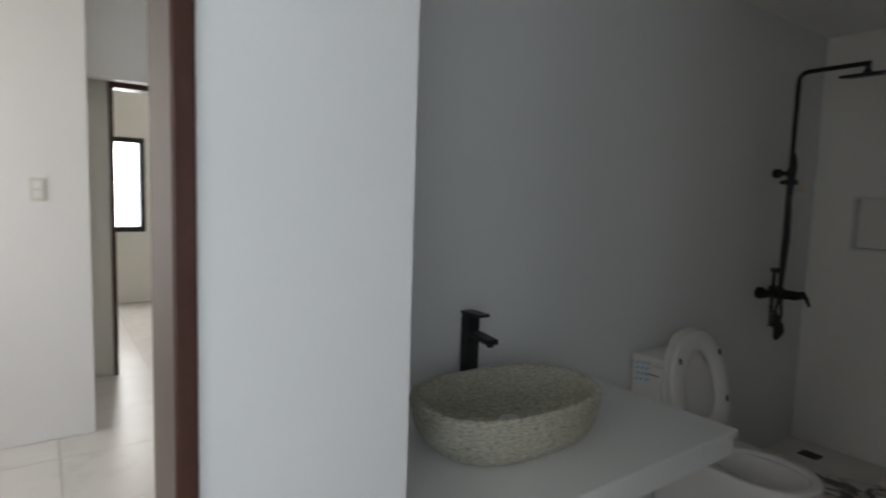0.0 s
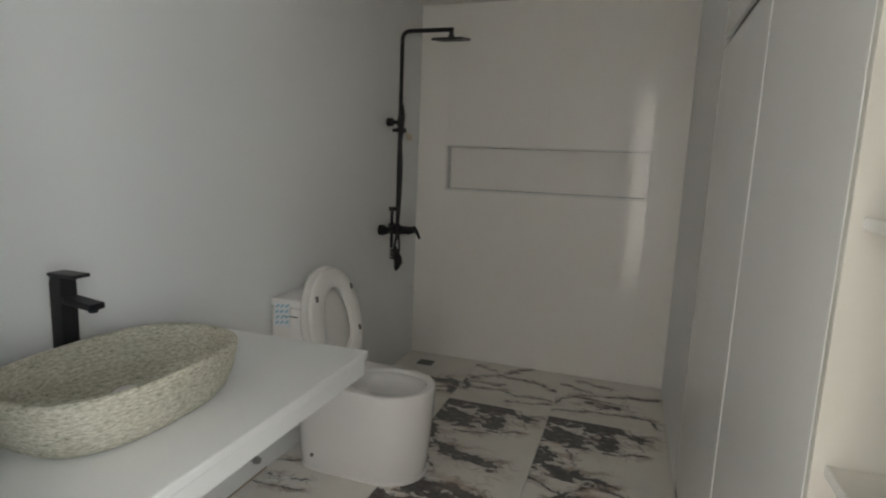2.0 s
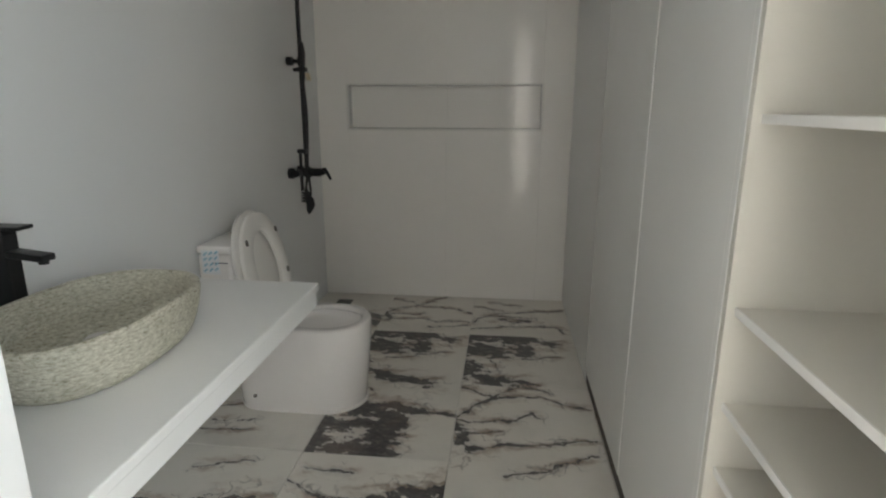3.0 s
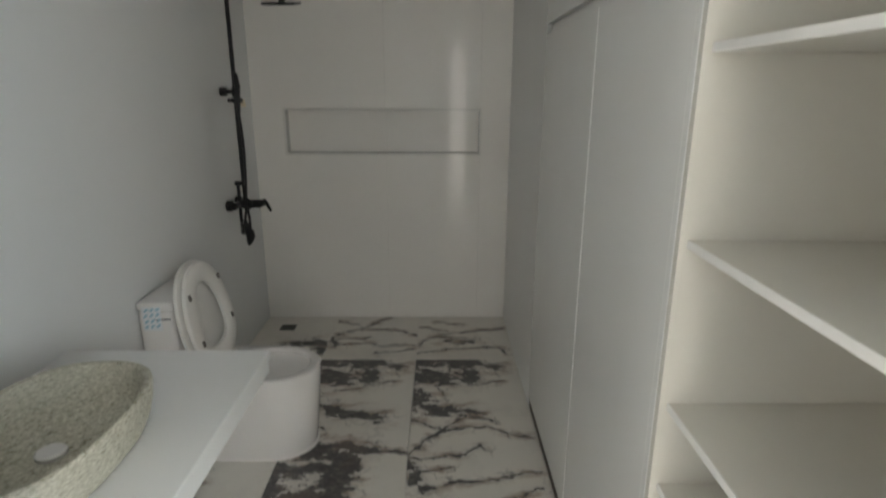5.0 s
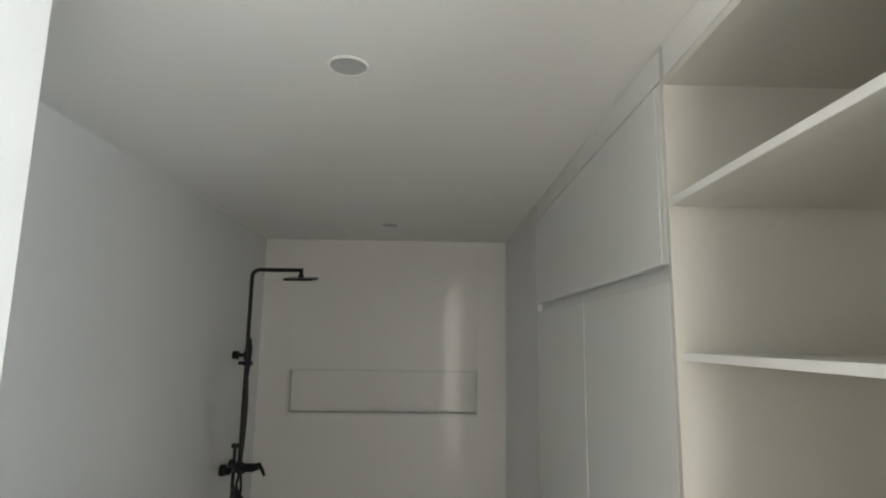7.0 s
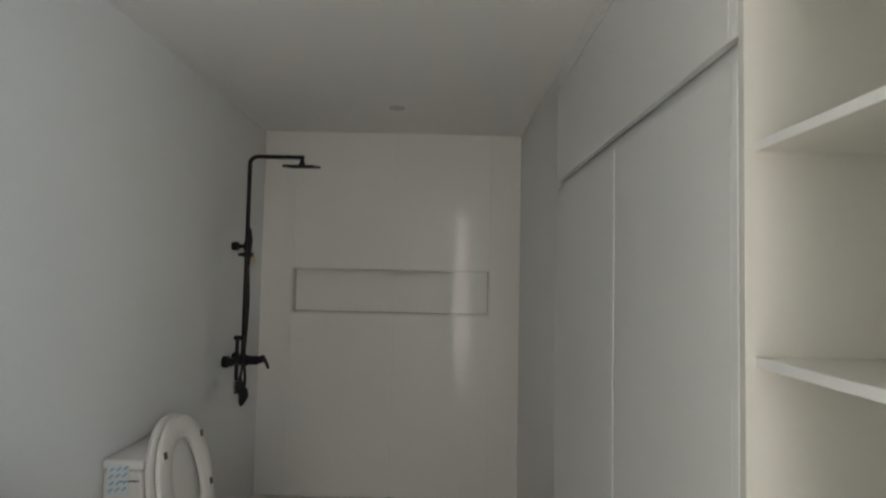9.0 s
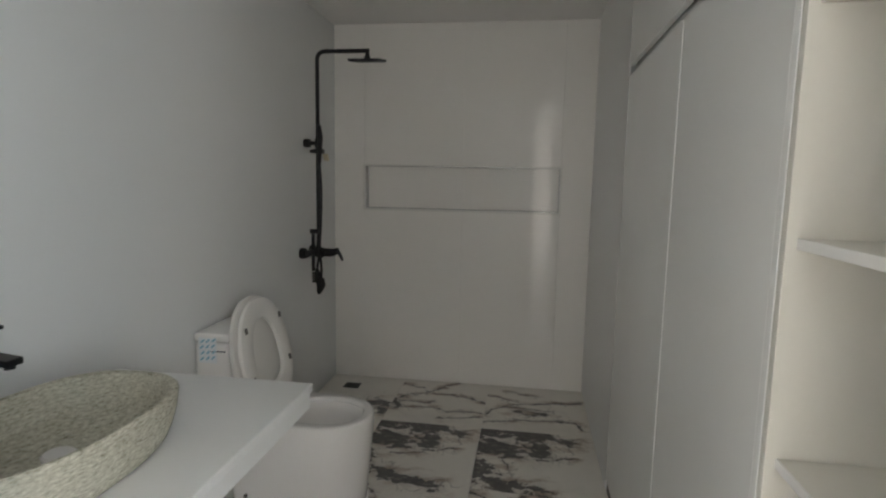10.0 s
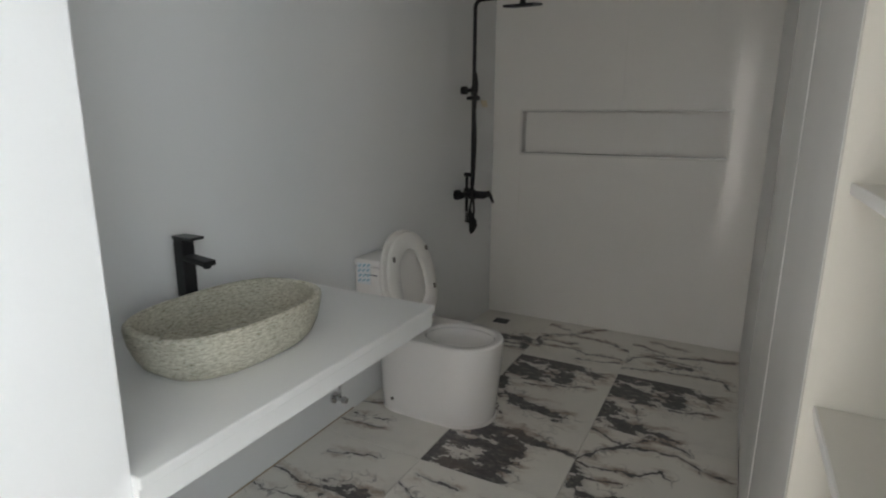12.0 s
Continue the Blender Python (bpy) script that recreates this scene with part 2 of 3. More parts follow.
def thing(name, place, label, category, group=""):
    ob = new(name)
    ob.empty_display_size = 0.1
    ob.matrix_world = Matrix.Translation(place)
    return tagged(ob, label, category, group)


def box(lo, hi, bevel=0.0, segments=2, bm=None, off=(0, 0, 0)):
    bm = bm or bmesh.new()
    r = bmesh.ops.create_cube(bm, size=1)
    for v in r["verts"]:
        v.co = Vector([lo[i] + (v.co[i] + 0.5) * (hi[i] - lo[i]) - off[i] for i in range(3)])
    if bevel:
        edges = {e for v in r["verts"] for e in v.link_edges}
        bmesh.ops.bevel(bm, geom=list(edges), offset=bevel, segments=segments, profile=0.5, affect="EDGES")
    return bm


def tube(points, radius, sides=14, bm=None, cap=True):
    """A round pipe along points; radius may be a number or one for each point."""
    bm = bm or bmesh.new()
    pts = [Vector(p) for p in points]
    radii = radius if isinstance(radius, (list, tuple)) else [radius] * len(pts)
    rings, side = [], None
    for i, p in enumerate(pts):
        d = (pts[min(i + 1, len(pts) - 1)] - pts[max(i - 1, 0)]).normalized()
        if side is None:
            side = d.orthogonal().normalized()
        side = (side - d * side.dot(d)).normalized()
        up = d.cross(side)
        rings.append([bm.verts.new(p + radii[i] * (math.cos(a) * side + math.sin(a) * up))
                      for a in (2 * math.pi * k / sides for k in range(sides))])
    for a, b in zip(rings, rings[1:]):
        for k in range(sides):
            bm.faces.new((a[k], a[(k + 1) % sides], b[(k + 1) % sides], b[k]))
    if cap:
        bm.faces.new(rings[0]), bm.faces.new(rings[-1])
    return bm


def curve(points, steps=8):
    """A smooth line through points (Catmull-Rom)."""
    p = [Vector(q) for q in points]
    p = [2 * p[0] - p[1]] + p + [2 * p[-1] - p[-2]]
    out = []
    for i in range(1, len(p) - 2):
        for s in range(steps):
            t = s / steps
            out.append(0.5 * (2 * p[i] + (p[i + 1] - p[i - 1]) * t + (2 * p[i - 1] - 5 * p[i] + 4 * p[i + 1] - p[i + 2]) * t * t
                              + (3 * p[i] - p[i - 1] - 3 * p[i + 1] + p[i + 2]) * t ** 3))
    return out + [p[-2]]


def oval(cx, cy, rx, ry, z, power=2.0, count=48):
    """A superellipse ring of points."""
    pts = []
    for k in range(count):
        a = 2 * math.pi * k / count
        c, s = math.cos(a), math.sin(a)
        pts.append(Vector((cx + rx * math.copysign(abs(c) ** (2 / power), c), cy + ry * math.copysign(abs(s) ** (2 / power), s), z)))
    return pts


def loft(rings, bm=None, close_first=True, close_last=True):
    bm = bm or bmesh.new()
    made = [[bm.verts.new(p) for p in ring] for ring in rings]
    n = len(made[0])
    for a, b in zip(made, made[1:]):
        for k in range(n):
            bm.faces.new((a[k], a[(k + 1) % n], b[(k + 1) % n], b[k]))
    if close_first:
        bm.faces.new(made[0])
    if close_last:
        bm.faces.new(made[-1])
    return bm


def structure(name, bm, material, label):
    return tagged(link(name, bm, material), label, kind="structure")


# ---- the room ----
XL, XR, H = -0.015, 1.702, 2.40        # basin wall, shower side wall, ceiling
YV = -3.238                           # end of the basin recess
XD = 0.640                            # wall with the entry door
YB = -5.0                             # wall behind
XC, YC0, YC1 = 1.701, -1.20, -2.735   # cabinet front and its two ends
YS1 = -3.46                           # end of the open shelves
NX0, NX1, NZ0, NZ1 = 0.194, 1.503, 1.190, 1.485   # shower niche

structure("floor", box((-0.02, YB, -0.12), (2.3, 0.0, -0.010)), M_GROUT, "bathroom floor bed with grey grout under marble tiles")
structure("ceiling", box((-0.14, YB - 0.12, H), (2.42, 0.14, H + 0.1)), M_CEIL, "plain off-white painted flat bathroom ceiling")
wall_west = structure("wall_west", box((XL - 0.12, YV - 0.0, -0.1), (XL, 0.14, H)), M_WALL, "smooth white satin bathroom wall behind the basin")
wall_east = structure("wall_east", box((XR, YC0, -0.1), (XR + 0.12, 0.0, H)), M_SIDE, "smooth white wall beside the shower")
bm = box((2.27, -3.80, -0.1), (2.39, YC0, H))
box((2.27, YB, -0.1), (2.39, -4.97, H), bm=bm)
box((2.27, -4.97, -0.1), (2.39, -3.80, 0.70), bm=bm)
box((2.27, -4.97, 2.12), (2.39, -3.80, H), bm=bm)
structure("wall_east_back", bm, M_WALL, "white wall behind the wardrobe with a window")
bm = box((2.31, -4.97, 0.70), (2.36, -4.93, 2.12))
box((2.31, -3.84, 0.70), (2.36, -3.80, 2.12), bm=bm)
box((2.31, -4.93, 2.08), (2.36, -3.84, 2.12), bm=bm)
box((2.31, -4.93, 0.70), (2.36, -3.84, 0.74), bm=bm)
win = structure("window_2", bm, M_CAB, "white-framed side window")
pane = part("pane", box((2.338, -4.93, 0.74), (2.344, -3.84, 2.08)), M_GLASS, win)
pane.visible_shadow = False
structure("backdrop_side", box((3.6, -6.5, -0.4), (3.62, -1.8, 3.2)), M_SKYGLOW, "bright hazy daylight outside the side window")
bm = box((XL, 0.008, -0.1), (NX0, 0.14, H))
box((NX1, 0.008, -0.1), (XR + 0.12, 0.14, H), bm=bm)
box((NX0, 0.008, -0.1), (NX1, 0.14, NZ0), bm=bm)
box((NX0, 0.008, NZ1), (NX1, 0.14, H), bm=bm)
box((NX0, 0.09, NZ0), (NX1, 0.14, NZ1), bm=bm)
wall_north = structure("wall_north", bm, M_GROUT, "tiled shower end wall with a long recessed niche")

# recess end and the wall that holds the entry door
DY0, DY1, DH = -3.586, -4.45, 2.12
bm = box((XL - 0.12, YV - 0.14, -0.1), (XD - 0.16, YV, 2.75))
box((XD - 0.16, DY0, -0.1), (XD, YV, 2.75), bm=bm, bevel=0.004)
box((XD - 0.16, DY1, DH), (XD, DY0, 2.75), bm=bm)
box((XD - 0.16, YB, -0.1), (XD, DY1, 2.75), bm=bm)
structure("wall_door", bm, M_PANEL, "bright white plastered wall at the bathroom entry")
WX0, WX1 = 1.37, 1.65
bm = box((XD - 0.16, YB - 0.12, -0.1), (WX0, YB, H))
box((WX1, YB - 0.12, -0.1), (2.39, YB, H), bm=bm)
box((WX0, YB - 0.12, 2.34), (WX1, YB, H), bm=bm)
box((WX0, YB - 0.12, -0.1), (WX1, YB, 0.02), bm=bm)
structure("wall_south", bm, M_PANEL, "white wall with a narrow tall window")
structure("wall_shelf_end", box((XC + 0.02, YS1 - 0.03, -0.1), (2.27, YS1 - 0.002, H)), M_PANEL, "white wall closing the open shelves")

# narrow tall window behind
bm = box((WX0, YB - 0.09, 0.02), (WX0 + 0.025, YB - 0.04, 2.34))
box((WX1 - 0.025, YB - 0.09, 0.02), (WX1, YB - 0.04, 2.34), bm=bm)
box((WX0 + 0.025, YB - 0.09, 2.315), (WX1 - 0.025, YB - 0.04, 2.34), bm=bm)
box((WX0 + 0.025, YB - 0.09, 0.02), (WX1 - 0.025, YB - 0.04, 0.045), bm=bm)
win = structure("window_1", bm, M_CAB, "narrow tall white-framed window")
pane = part("pane", box((WX0 + 0.025, YB - 0.068, 0.045), (WX1 - 0.025, YB - 0.062, 2.315)), M_GLASS, win)
pane.visible_shadow = False
structure("backdrop", box((0.9, YB - 1.62, -0.8), (2.4, YB - 1.6, 3.6)), M_HAZE, "bright hazy daylight outside the window")

# brown entry door frame
frame_ob = thing("door_frame", (XD - 0.08, DY0, 0), "brown varnished wooden door frame at the bathroom entry", "door frame")
frame_ob["kind"] = "structure"
bx = (XD - 0.08, DY0, 0)
part("jamb", box((XD - 0.175, DY0 - 0.026, 0), (XD + 0.010, DY0 + 0.004, DH), 0.004, off=bx), M_WOOD, frame_ob)
part("jamb", box((XD - 0.175, DY1 - 0.004, 0), (XD + 0.012, DY1 + 0.035, DH), 0.004, off=bx), M_WOOD, frame_ob)
part("head", box((XD - 0.175, DY1, DH - 0.035), (XD + 0.012, DY0, DH + 0.004), 0.004, off=bx), M_WOOD, frame_ob)

# ---- hall and bedroom beyond the entry door ----
HX = -2.21
hall_slab = box((-6.4, -5.2, -0.12), (-0.14, -1.9, -0.010))
box((-0.14, -5.2, -0.12), (-0.02, YV - 0.14, -0.010), bm=hall_slab)
floor_hall = structure("floor_hall", hall_slab, M_GROUT, "pale glossy marble tile floor of the hall")
structure("ceiling_hall", box((-6.4, -5.2, 2.75), (XD - 0.16, -1.9, 2.85)), M_CEIL, "white hall ceiling")
structure("wall_hall_west", box((HX - 1.05, -5.1, 0), (HX, -3.545, 2.75), 0.004), M_PANEL, "white plastered hall wall corner")
bm = box((-3.40, -3.355, 2.15), (-3.28, -2.47, 2.75))
box((-3.40, -2.47, 0), (-3.28, -1.9, 2.75), bm=bm)
box((-3.40, -3.60, 0), (-3.28, -3.355, 2.75), bm=bm)
structure("wall_hall_door", bm, M_HALL, "cream wall over the bedroom door")
bm = box((-6.32, -5.2, 0), (-6.2, -3.62, 2.75))
box((-6.32, -2.76, 0), (-6.2, -1.9, 2.75), bm=bm)
box((-6.32, -3.62, 0), (-6.2, -2.76, 0.86), bm=bm)
box((-6.32, -3.62, 1.98), (-6.2, -2.76, 2.75), bm=bm)
structure("wall_bedroom_west", bm, M_HALL, "cream bedroom wall with a window")
structure("wall_hall_lintel", box((-3.06, -3.62, 2.118), (-2.94, -2.0, 2.75), 0.003), M_PANEL, "plain white dropped lintel before the bedroom door")
structure("wall_hall_north", box((-6.4, -2.0, 0), (-0.135, -1.9, 2.75)), M_HALL, "cream hall wall")
bm = box((-6.4, -5.2, 0), (-2.2, -5.02, 2.75))
box((-0.6, -5.2, 0), (XD - 0.16, -5.02, 2.75), bm=bm)
box((-2.2, -5.2, 0), (-0.6, -5.02, 0.8), bm=bm)
box((-2.2, -5.2, 2.25), (-0.6, -5.02, 2.75), bm=bm)
structure("wall_hall_south", bm, M_HALL, "cream hall wall with a wide window")
bf = thing("bedroom_door_frame", (-3.34, -3.32, 0), "dark brown wooden bedroom door frame", "door frame")
bf["kind"] = "structure"
bx = (-3.34, -3.32, 0)
part("jamb", box((-3.42, -3.359, 0), (-3.26, -3.330, 2.15), 0.004, off=bx), M_WOOD, bf)
part("jamb", box((-3.42, -2.51, 0), (-3.26, -2.46, 2.15), 0.004, off=bx), M_WOOD, bf)
part("head", box((-3.42, -3.330, 2.11), (-3.26, -2.51, 2.154), 0.004, off=bx), M_WOOD, bf)
bw = thing("bedroom_window", (-6.2, -3.2, 0.86), "black aluminium framed bedroom window with bright daylight outside", "window")
bw["kind"] = "structure"
bx = (-6.2, -3.2, 0.86)
part("frame_side", box((-6.27, -3.62, 0.86), (-6.185, -3.56, 1.98), 0.003, off=bx), M_BLACK, bw)
part("frame_side", box((-6.27, -2.81, 0.86), (-6.185, -2.76, 1.98), 0.003, off=bx), M_BLACK, bw)
part("frame_top", box((-6.27, -3.56, 1.92), (-6.185, -2.81, 1.98), 0.003, off=bx), M_BLACK, bw)
part("frame_bottom", box((-6.27, -3.56, 0.86), (-6.185, -2.81, 0.92), 0.003, off=bx), M_BLACK, bw)
pane = part("pane", box((-6.235, -3.56, 0.92), (-6.23, -2.81, 1.92), off=bx), M_GLASS, bw)
pane.visible_shadow = False
structure("backdrop_garden", box((-8.02, -6, -1), (-8.0, -1, 4)), M_SKYGLOW, "bright hazy daylight outside the bedroom window")
sw = thing("light_switch", (HX, -3.775, 1.38), "white two-gang light switch plate on the hall wall", "light switch")
part("plate", box((0.001, -0.037, -0.06), (0.009, 0.037, 0.06), 0.003), M_SHELF, sw)
part("rocker", box((0.009, -0.02, 0.005), (0.013, 0.02, 0.045), 0.002), M_EDGE, sw)
part("rocker", box((0.009, -0.02, -0.045), (0.013, 0.02, -0.005), 0.002), M_EDGE, sw)

# ---- wardrobe with lacquered doors ----
ZT, ZG0, ZG1 = 2.312, 1.846, 1.886    # top of the upper flap, finger gap between the doors
wardrobe = thing("wardrobe", (1.97, -1.97, 0), "tall white lacquered built-in wardrobe with flush doors", "wardrobe")
bx = (1.97, -1.97, 0)
YM = -2.03
body = box((XC + 0.022, YC0 - 0.018, 0.045), (2.26, YC0, H - 0.004), 0.001, off=bx)
box((XC + 0.022, YC1 + 0.004, 0.045), (2.26, YC1 + 0.022, H - 0.004), 0.001, bm=body, off=bx)
box((XC + 0.024, YC1 + 0.022, 0.045), (2.26, YC0 - 0.018, 0.06), bm=body, off=bx)
box((XC + 0.0235, YC1 + 0.022, ZG0 - 0.014), (2.26, YC0 - 0.018, ZG1 + 0.03), bm=body, off=bx)
box((XC + 0.024, YC1 + 0.022, ZT - 0.02), (2.26, YC0 - 0.018, ZT - 0.002), bm=body, off=bx)
box((2.245, YC1 + 0.022, 0.04), (2.26, YC0 - 0.018, ZG0 - 0.014), bm=body, off=bx)
part("body", body, M_CAB, wardrobe)
# nearly flush board whose dark colour draws the shadow gap below the doors
part("plinth", box((XC + 0.003, YC1 + 0.022, 0.0), (2.24, YC0 - 0.018, 0.0445), 0.001, off=bx), M_FOOT_GAP, wardrobe, "nearly flush plinth board, dark brown for the shaded gap under the doors")
part("cornice", box((XC + 0.002, YC1 - 0.003, ZT + 0.008), (XC + 0.022, YC0, H - 0.001), 0.001, off=bx), M_CEIL, wardrobe, "plain off-white filler board under the ceiling")
for y0, y1, back in ((YC1 + 0.024, YM - 0.002, 0.0018), (YM + 0.002, YC0, 0.0)):
    part("door", box((XC + back, y0, 0.052), (XC + 0.02, y1, ZG0), 0.0018, off=bx), M_CAB, wardrobe)
part("upper_door", box((XC - 0.002, YC1 + 0.024, ZG1), (XC + 0.018, YC0, ZT), 0.0018, off=bx), M_CAB, wardrobe, "wide lift-up flap door")
part("stile", box((XC - 0.0005, YC1 - 0.003, 0.0), (XC + 0.03, YC1 + 0.020, ZG0 - 0.004), 0.0015, off=bx), M_CAB, wardrobe)
part("stile", box((XC - 0.0005, YC1 - 0.003, ZG1 - 0.002), (XC + 0.03, YC1 + 0.020, ZT), 0.0015, off=bx), M_CAB, wardrobe)

# ---- open shelves ----
shelf_unit = thing("shelf_unit", (1.97, -3.10, 0), "open cream laminate shelf unit with empty shelves", "shelf unit")
bx = (1.97, -3.10, 0)
part("side_panel", box((XC, YC1 - 0.024, 0.0), (2.262, YC1 - 0.005, ZT + 0.006), 0.0012, off=bx), M_SHELF, shelf_unit)
part("side_panel", box((XC, YS1, 0.0), (2.262, YS1 + 0.019, ZT + 0.006), 0.0012, off=bx), M_SHELF, shelf_unit)
part("back_panel", box((2.25, YS1 + 0.019, 0.0), (2.264, YC1 - 0.024, H - 0.004), off=bx), M_SHELF, shelf_unit)
part("top_panel", box((XC + 0.003, YS1 + 0.019, ZT - 0.012), (2.25, YC1 - 0.024, ZT + 0.008), 0.0012, off=bx), M_SHELF, shelf_unit)
part("cornice", box((XC + 0.002, YS1 + 0.001, ZT + 0.009), (XC + 0.022, YC1 - 0.025, H - 0.001), 0.001, off=bx), M_CEIL, shelf_unit, "plain off-white filler board under the ceiling")
for z in (0.16, 0.31, 0.46, 0.61, 0.757, 0.960, 1.322, 1.689, 2.028):
    front = XC + (0.016 if z < 2 else 0.0)      # loose shelves stand slightly back from the side panels
    board = part("shelf", box((front + 0.004, YS1 + 0.02, z - 0.016), (2.249, YC1 - 0.025, z), 0.0008, off=bx), M_SHELF, shelf_unit)
    part("edge_band", box((front, YS1 + 0.02, z - 0.0165), (front + 0.004, YC1 - 0.025, z + 0.0005), 0.0008, off=bx), M_EDGE, board)
part("plinth", box((XC + 0.02, YS1 + 0.02, 0.0), (XC + 0.035, YC1 - 0.025, 0.143), 0.001, off=bx), M_SHELF, shelf_unit)

# ---- vanity counter ----
CZ, CX, CY = 0.766, 0.662, -2.108
counter = thing("vanity_counter", (0.3, -2.6, CZ), "white solid-surface vanity counter floating on the wall", "counter")
bx = (0.3, -2.6, CZ)
part("top", box((XL, YV, CZ - 0.026), (CX, CY, CZ), 0.004, off=bx), M_COUNTER, counter)
part("apron", box((CX - 0.035, YV, CZ - 0.078), (CX - 0.008, CY - 0.008, CZ - 0.026), 0.002, off=bx), M_COUNTER, counter)
part("end_apron", box((XL, CY - 0.035, CZ - 0.078), (CX - 0.035, CY - 0.008, CZ - 0.026), 0.002, off=bx), M_COUNTER, counter)
part("underside", box((XL, YV, CZ - 0.074), (CX - 0.035, CY - 0.035, CZ - 0.06), 0.001, off=bx), M_COUNTER, counter)

# ---- stone basin ----
BX, BY = 0.336, -2.722
basin = thing("vessel_basin", (BX, BY, CZ), "oval chipped pale stone vessel basin on the counter", "basin")
profile = [(0.73, 0.0), (0.81, 0.006), (0.885, 0.026), (0.94, 0.06), (0.98, 0.10), (1.0, 0.138), (0.995, 0.149), (0.975, 0.155), (0.945, 0.156),
           (0.915, 0.152), (0.905, 0.142), (0.893, 0.115), (0.868, 0.086), (0.80, 0.064), (0.60, 0.053), (0.28, 0.049), (0.1, 0.048)]
rings = []
for k, (s, z) in enumerate(profile):
    ring = oval(0, 0, 0.187 * s, 0.283 * s, 0.86 * z, 2.6, 72)
    for p in ring:
        n = noise.noise(p * 60) * 0.0016 + noise.noise(p * 25) * 0.0012
        p.x, p.y = p.x * (1 + 3 * n), p.y * (1 + 3 * n)
    rings.append(ring)
part("bowl", loft(rings), M_STONE, basin, smooth=True)
part("drain_stopper", loft([oval(0.014, -0.004, 0.032, 0.032, 0.041, 2, 24), oval(0.014, -0.004, 0.033, 0.033, 0.051, 2, 24), oval(0.014, -0.004, 0.028, 0.028, 0.055, 2, 24)]),
     M_CERAMIC, basin, "pale round pop-up drain stopper", True)

# ---- faucet ----
FX, FY = 0.110, -2.687
faucet = thing("basin_faucet", (FX, FY, CZ), "tall matt black square basin faucet", "faucet")
part("column", box((-0.020, -0.021, 0.0), (0.022, 0.021, 0.284), 0.003), M_BLACK, faucet)
part("base_ring", box((-0.026, -0.029, 0.0), (0.028, 0.029, 0.006), 0.002), M_BLACK, faucet)
sp_bm = box((0.02, -0.021, 0.228), (0.112, 0.021, 0.244), 0.003)
for v in sp_bm.verts:
    v.co.z -= 0.10 * max(0, v.co.x - 0.02)
part("spout", sp_bm, M_BLACK, faucet)
part("aerator", tube([(0.097, 0, 0.224), (0.097, 0, 0.212)], 0.011), M_BLACK, faucet)
lv = box((-0.021, -0.023, 0.293), (0.066, 0.023, 0.302), 0.002)
part("lever", lv, M_BLACK, faucet)
part("lever_neck", box((-0.018, -0.02, 0.282), (0.02, 0.02, 0.295), 0.002), M_BLACK, faucet)

# ---- toilet ----
TY = -1.498
toilet = thing("toilet", (0.312, TY, 0), "one-piece white ceramic toilet with its seat and lid raised", "toilet")


def pan_ring(z, front, back, half, power=2.6, count=56):
    """A toilet plan: straight sides, rounded front."""
    pts = []
    mid = front - half * 1.15
    for k in range(count):
        a = 2 * math.pi * k / count
        c, s = math.cos(a), math.sin(a)
        y = half * math.copysign(abs(s) ** (2 / power), s)
        if c >= 0:
            x = mid + (front - mid) * abs(c) ** (2 / 2.1)
            y = half * math.copysign(abs(s) ** (2 / 2.1), s)
        else:
            x = mid - (mid - back) * min(1, abs(c) ** 0.25) if abs(c) > 0.001 else mid
        pts.append(Vector((x - 0.3, y, z)))
    return pts


outer = [pan_ring(0.0, 0.632, 0.065, 0.160), pan_ring(0.012, 0.637, 0.062, 0.165), pan_ring(0.10, 0.645, 0.055, 0.170), pan_ring(0.28, 0.662, 0.05, 0.178),
         pan_ring(0.385, 0.668, 0.04, 0.184), pan_ring(0.398, 0.666, 0.04, 0.183), pan_ring(0.404, 0.658, 0.045, 0.176)]
inner = [oval(0.455 - 0.3, 0, rx, ry, z, 2.2, 56) for rx, ry, z in ((0.176, 0.147, 0.4045), (0.172, 0.143, 0.4035), (0.168, 0.139, 0.399), (0.166, 0.137, 0.388), (0.174, 0.144, 0.380), (0.170, 0.141, 0.368), (0.150, 0.122, 0.350), (0.11, 0.085, 0.335), (0.05, 0.04, 0.325))]
part("bowl", loft(outer + inner), M_CERAMIC, toilet, smooth=True)
part("foot_flange", loft([pan_ring(0.0, 0.645, 0.06, 0.166), pan_ring(0.010, 0.645, 0.06, 0.166), pan_ring(0.014, 0.640, 0.062, 0.163)]), M_CERAMIC, toilet, smooth=True)
tank = box((XL + 0.009 - 0.312, -0.198, 0.395), (0.130 - 0.3, 0.198, 0.735), 0.018, 4)
part("tank", tank, M_CERAMIC, toilet, smooth=True)
tank_lid = part("tank_lid", box((XL + 0.009 - 0.312, -0.1995, 0.737), (0.132 - 0.3, 0.1995, 0.772), 0.009, 3), M_CERAMIC, toilet, smooth=True)
part("flush_button", tube([(0.075 - 0.3, 0, 0.772), (0.075 - 0.3, 0, 0.777)], 0.022, 20), M_CHROME, tank_lid, "round chrome flush button")
# raised lid and seat, leaning back on the tank
lean = Matrix.Translation((0.262 - 0.3, -0.022, 0.436)) @ Matrix.Rotation(radians(-102), 4, "Y")


def seat_ring(front, back, half, z):
    pts = []
    for k in range(56):
        a = 2 * math.pi * k / 56
        c, s = math.cos(a), math.sin(a)
        x = 0.20 + (front - 0.20) * c if c >= 0 else 0.20 + (0.20 - back) * math.copysign(abs(c) ** 0.7, c)
        y = 1.16 * half * math.copysign(abs(s) ** (0.9 if c >= 0 else 0.75), s)
        pts.append(lean @ Vector((x, y, z)))
    return pts


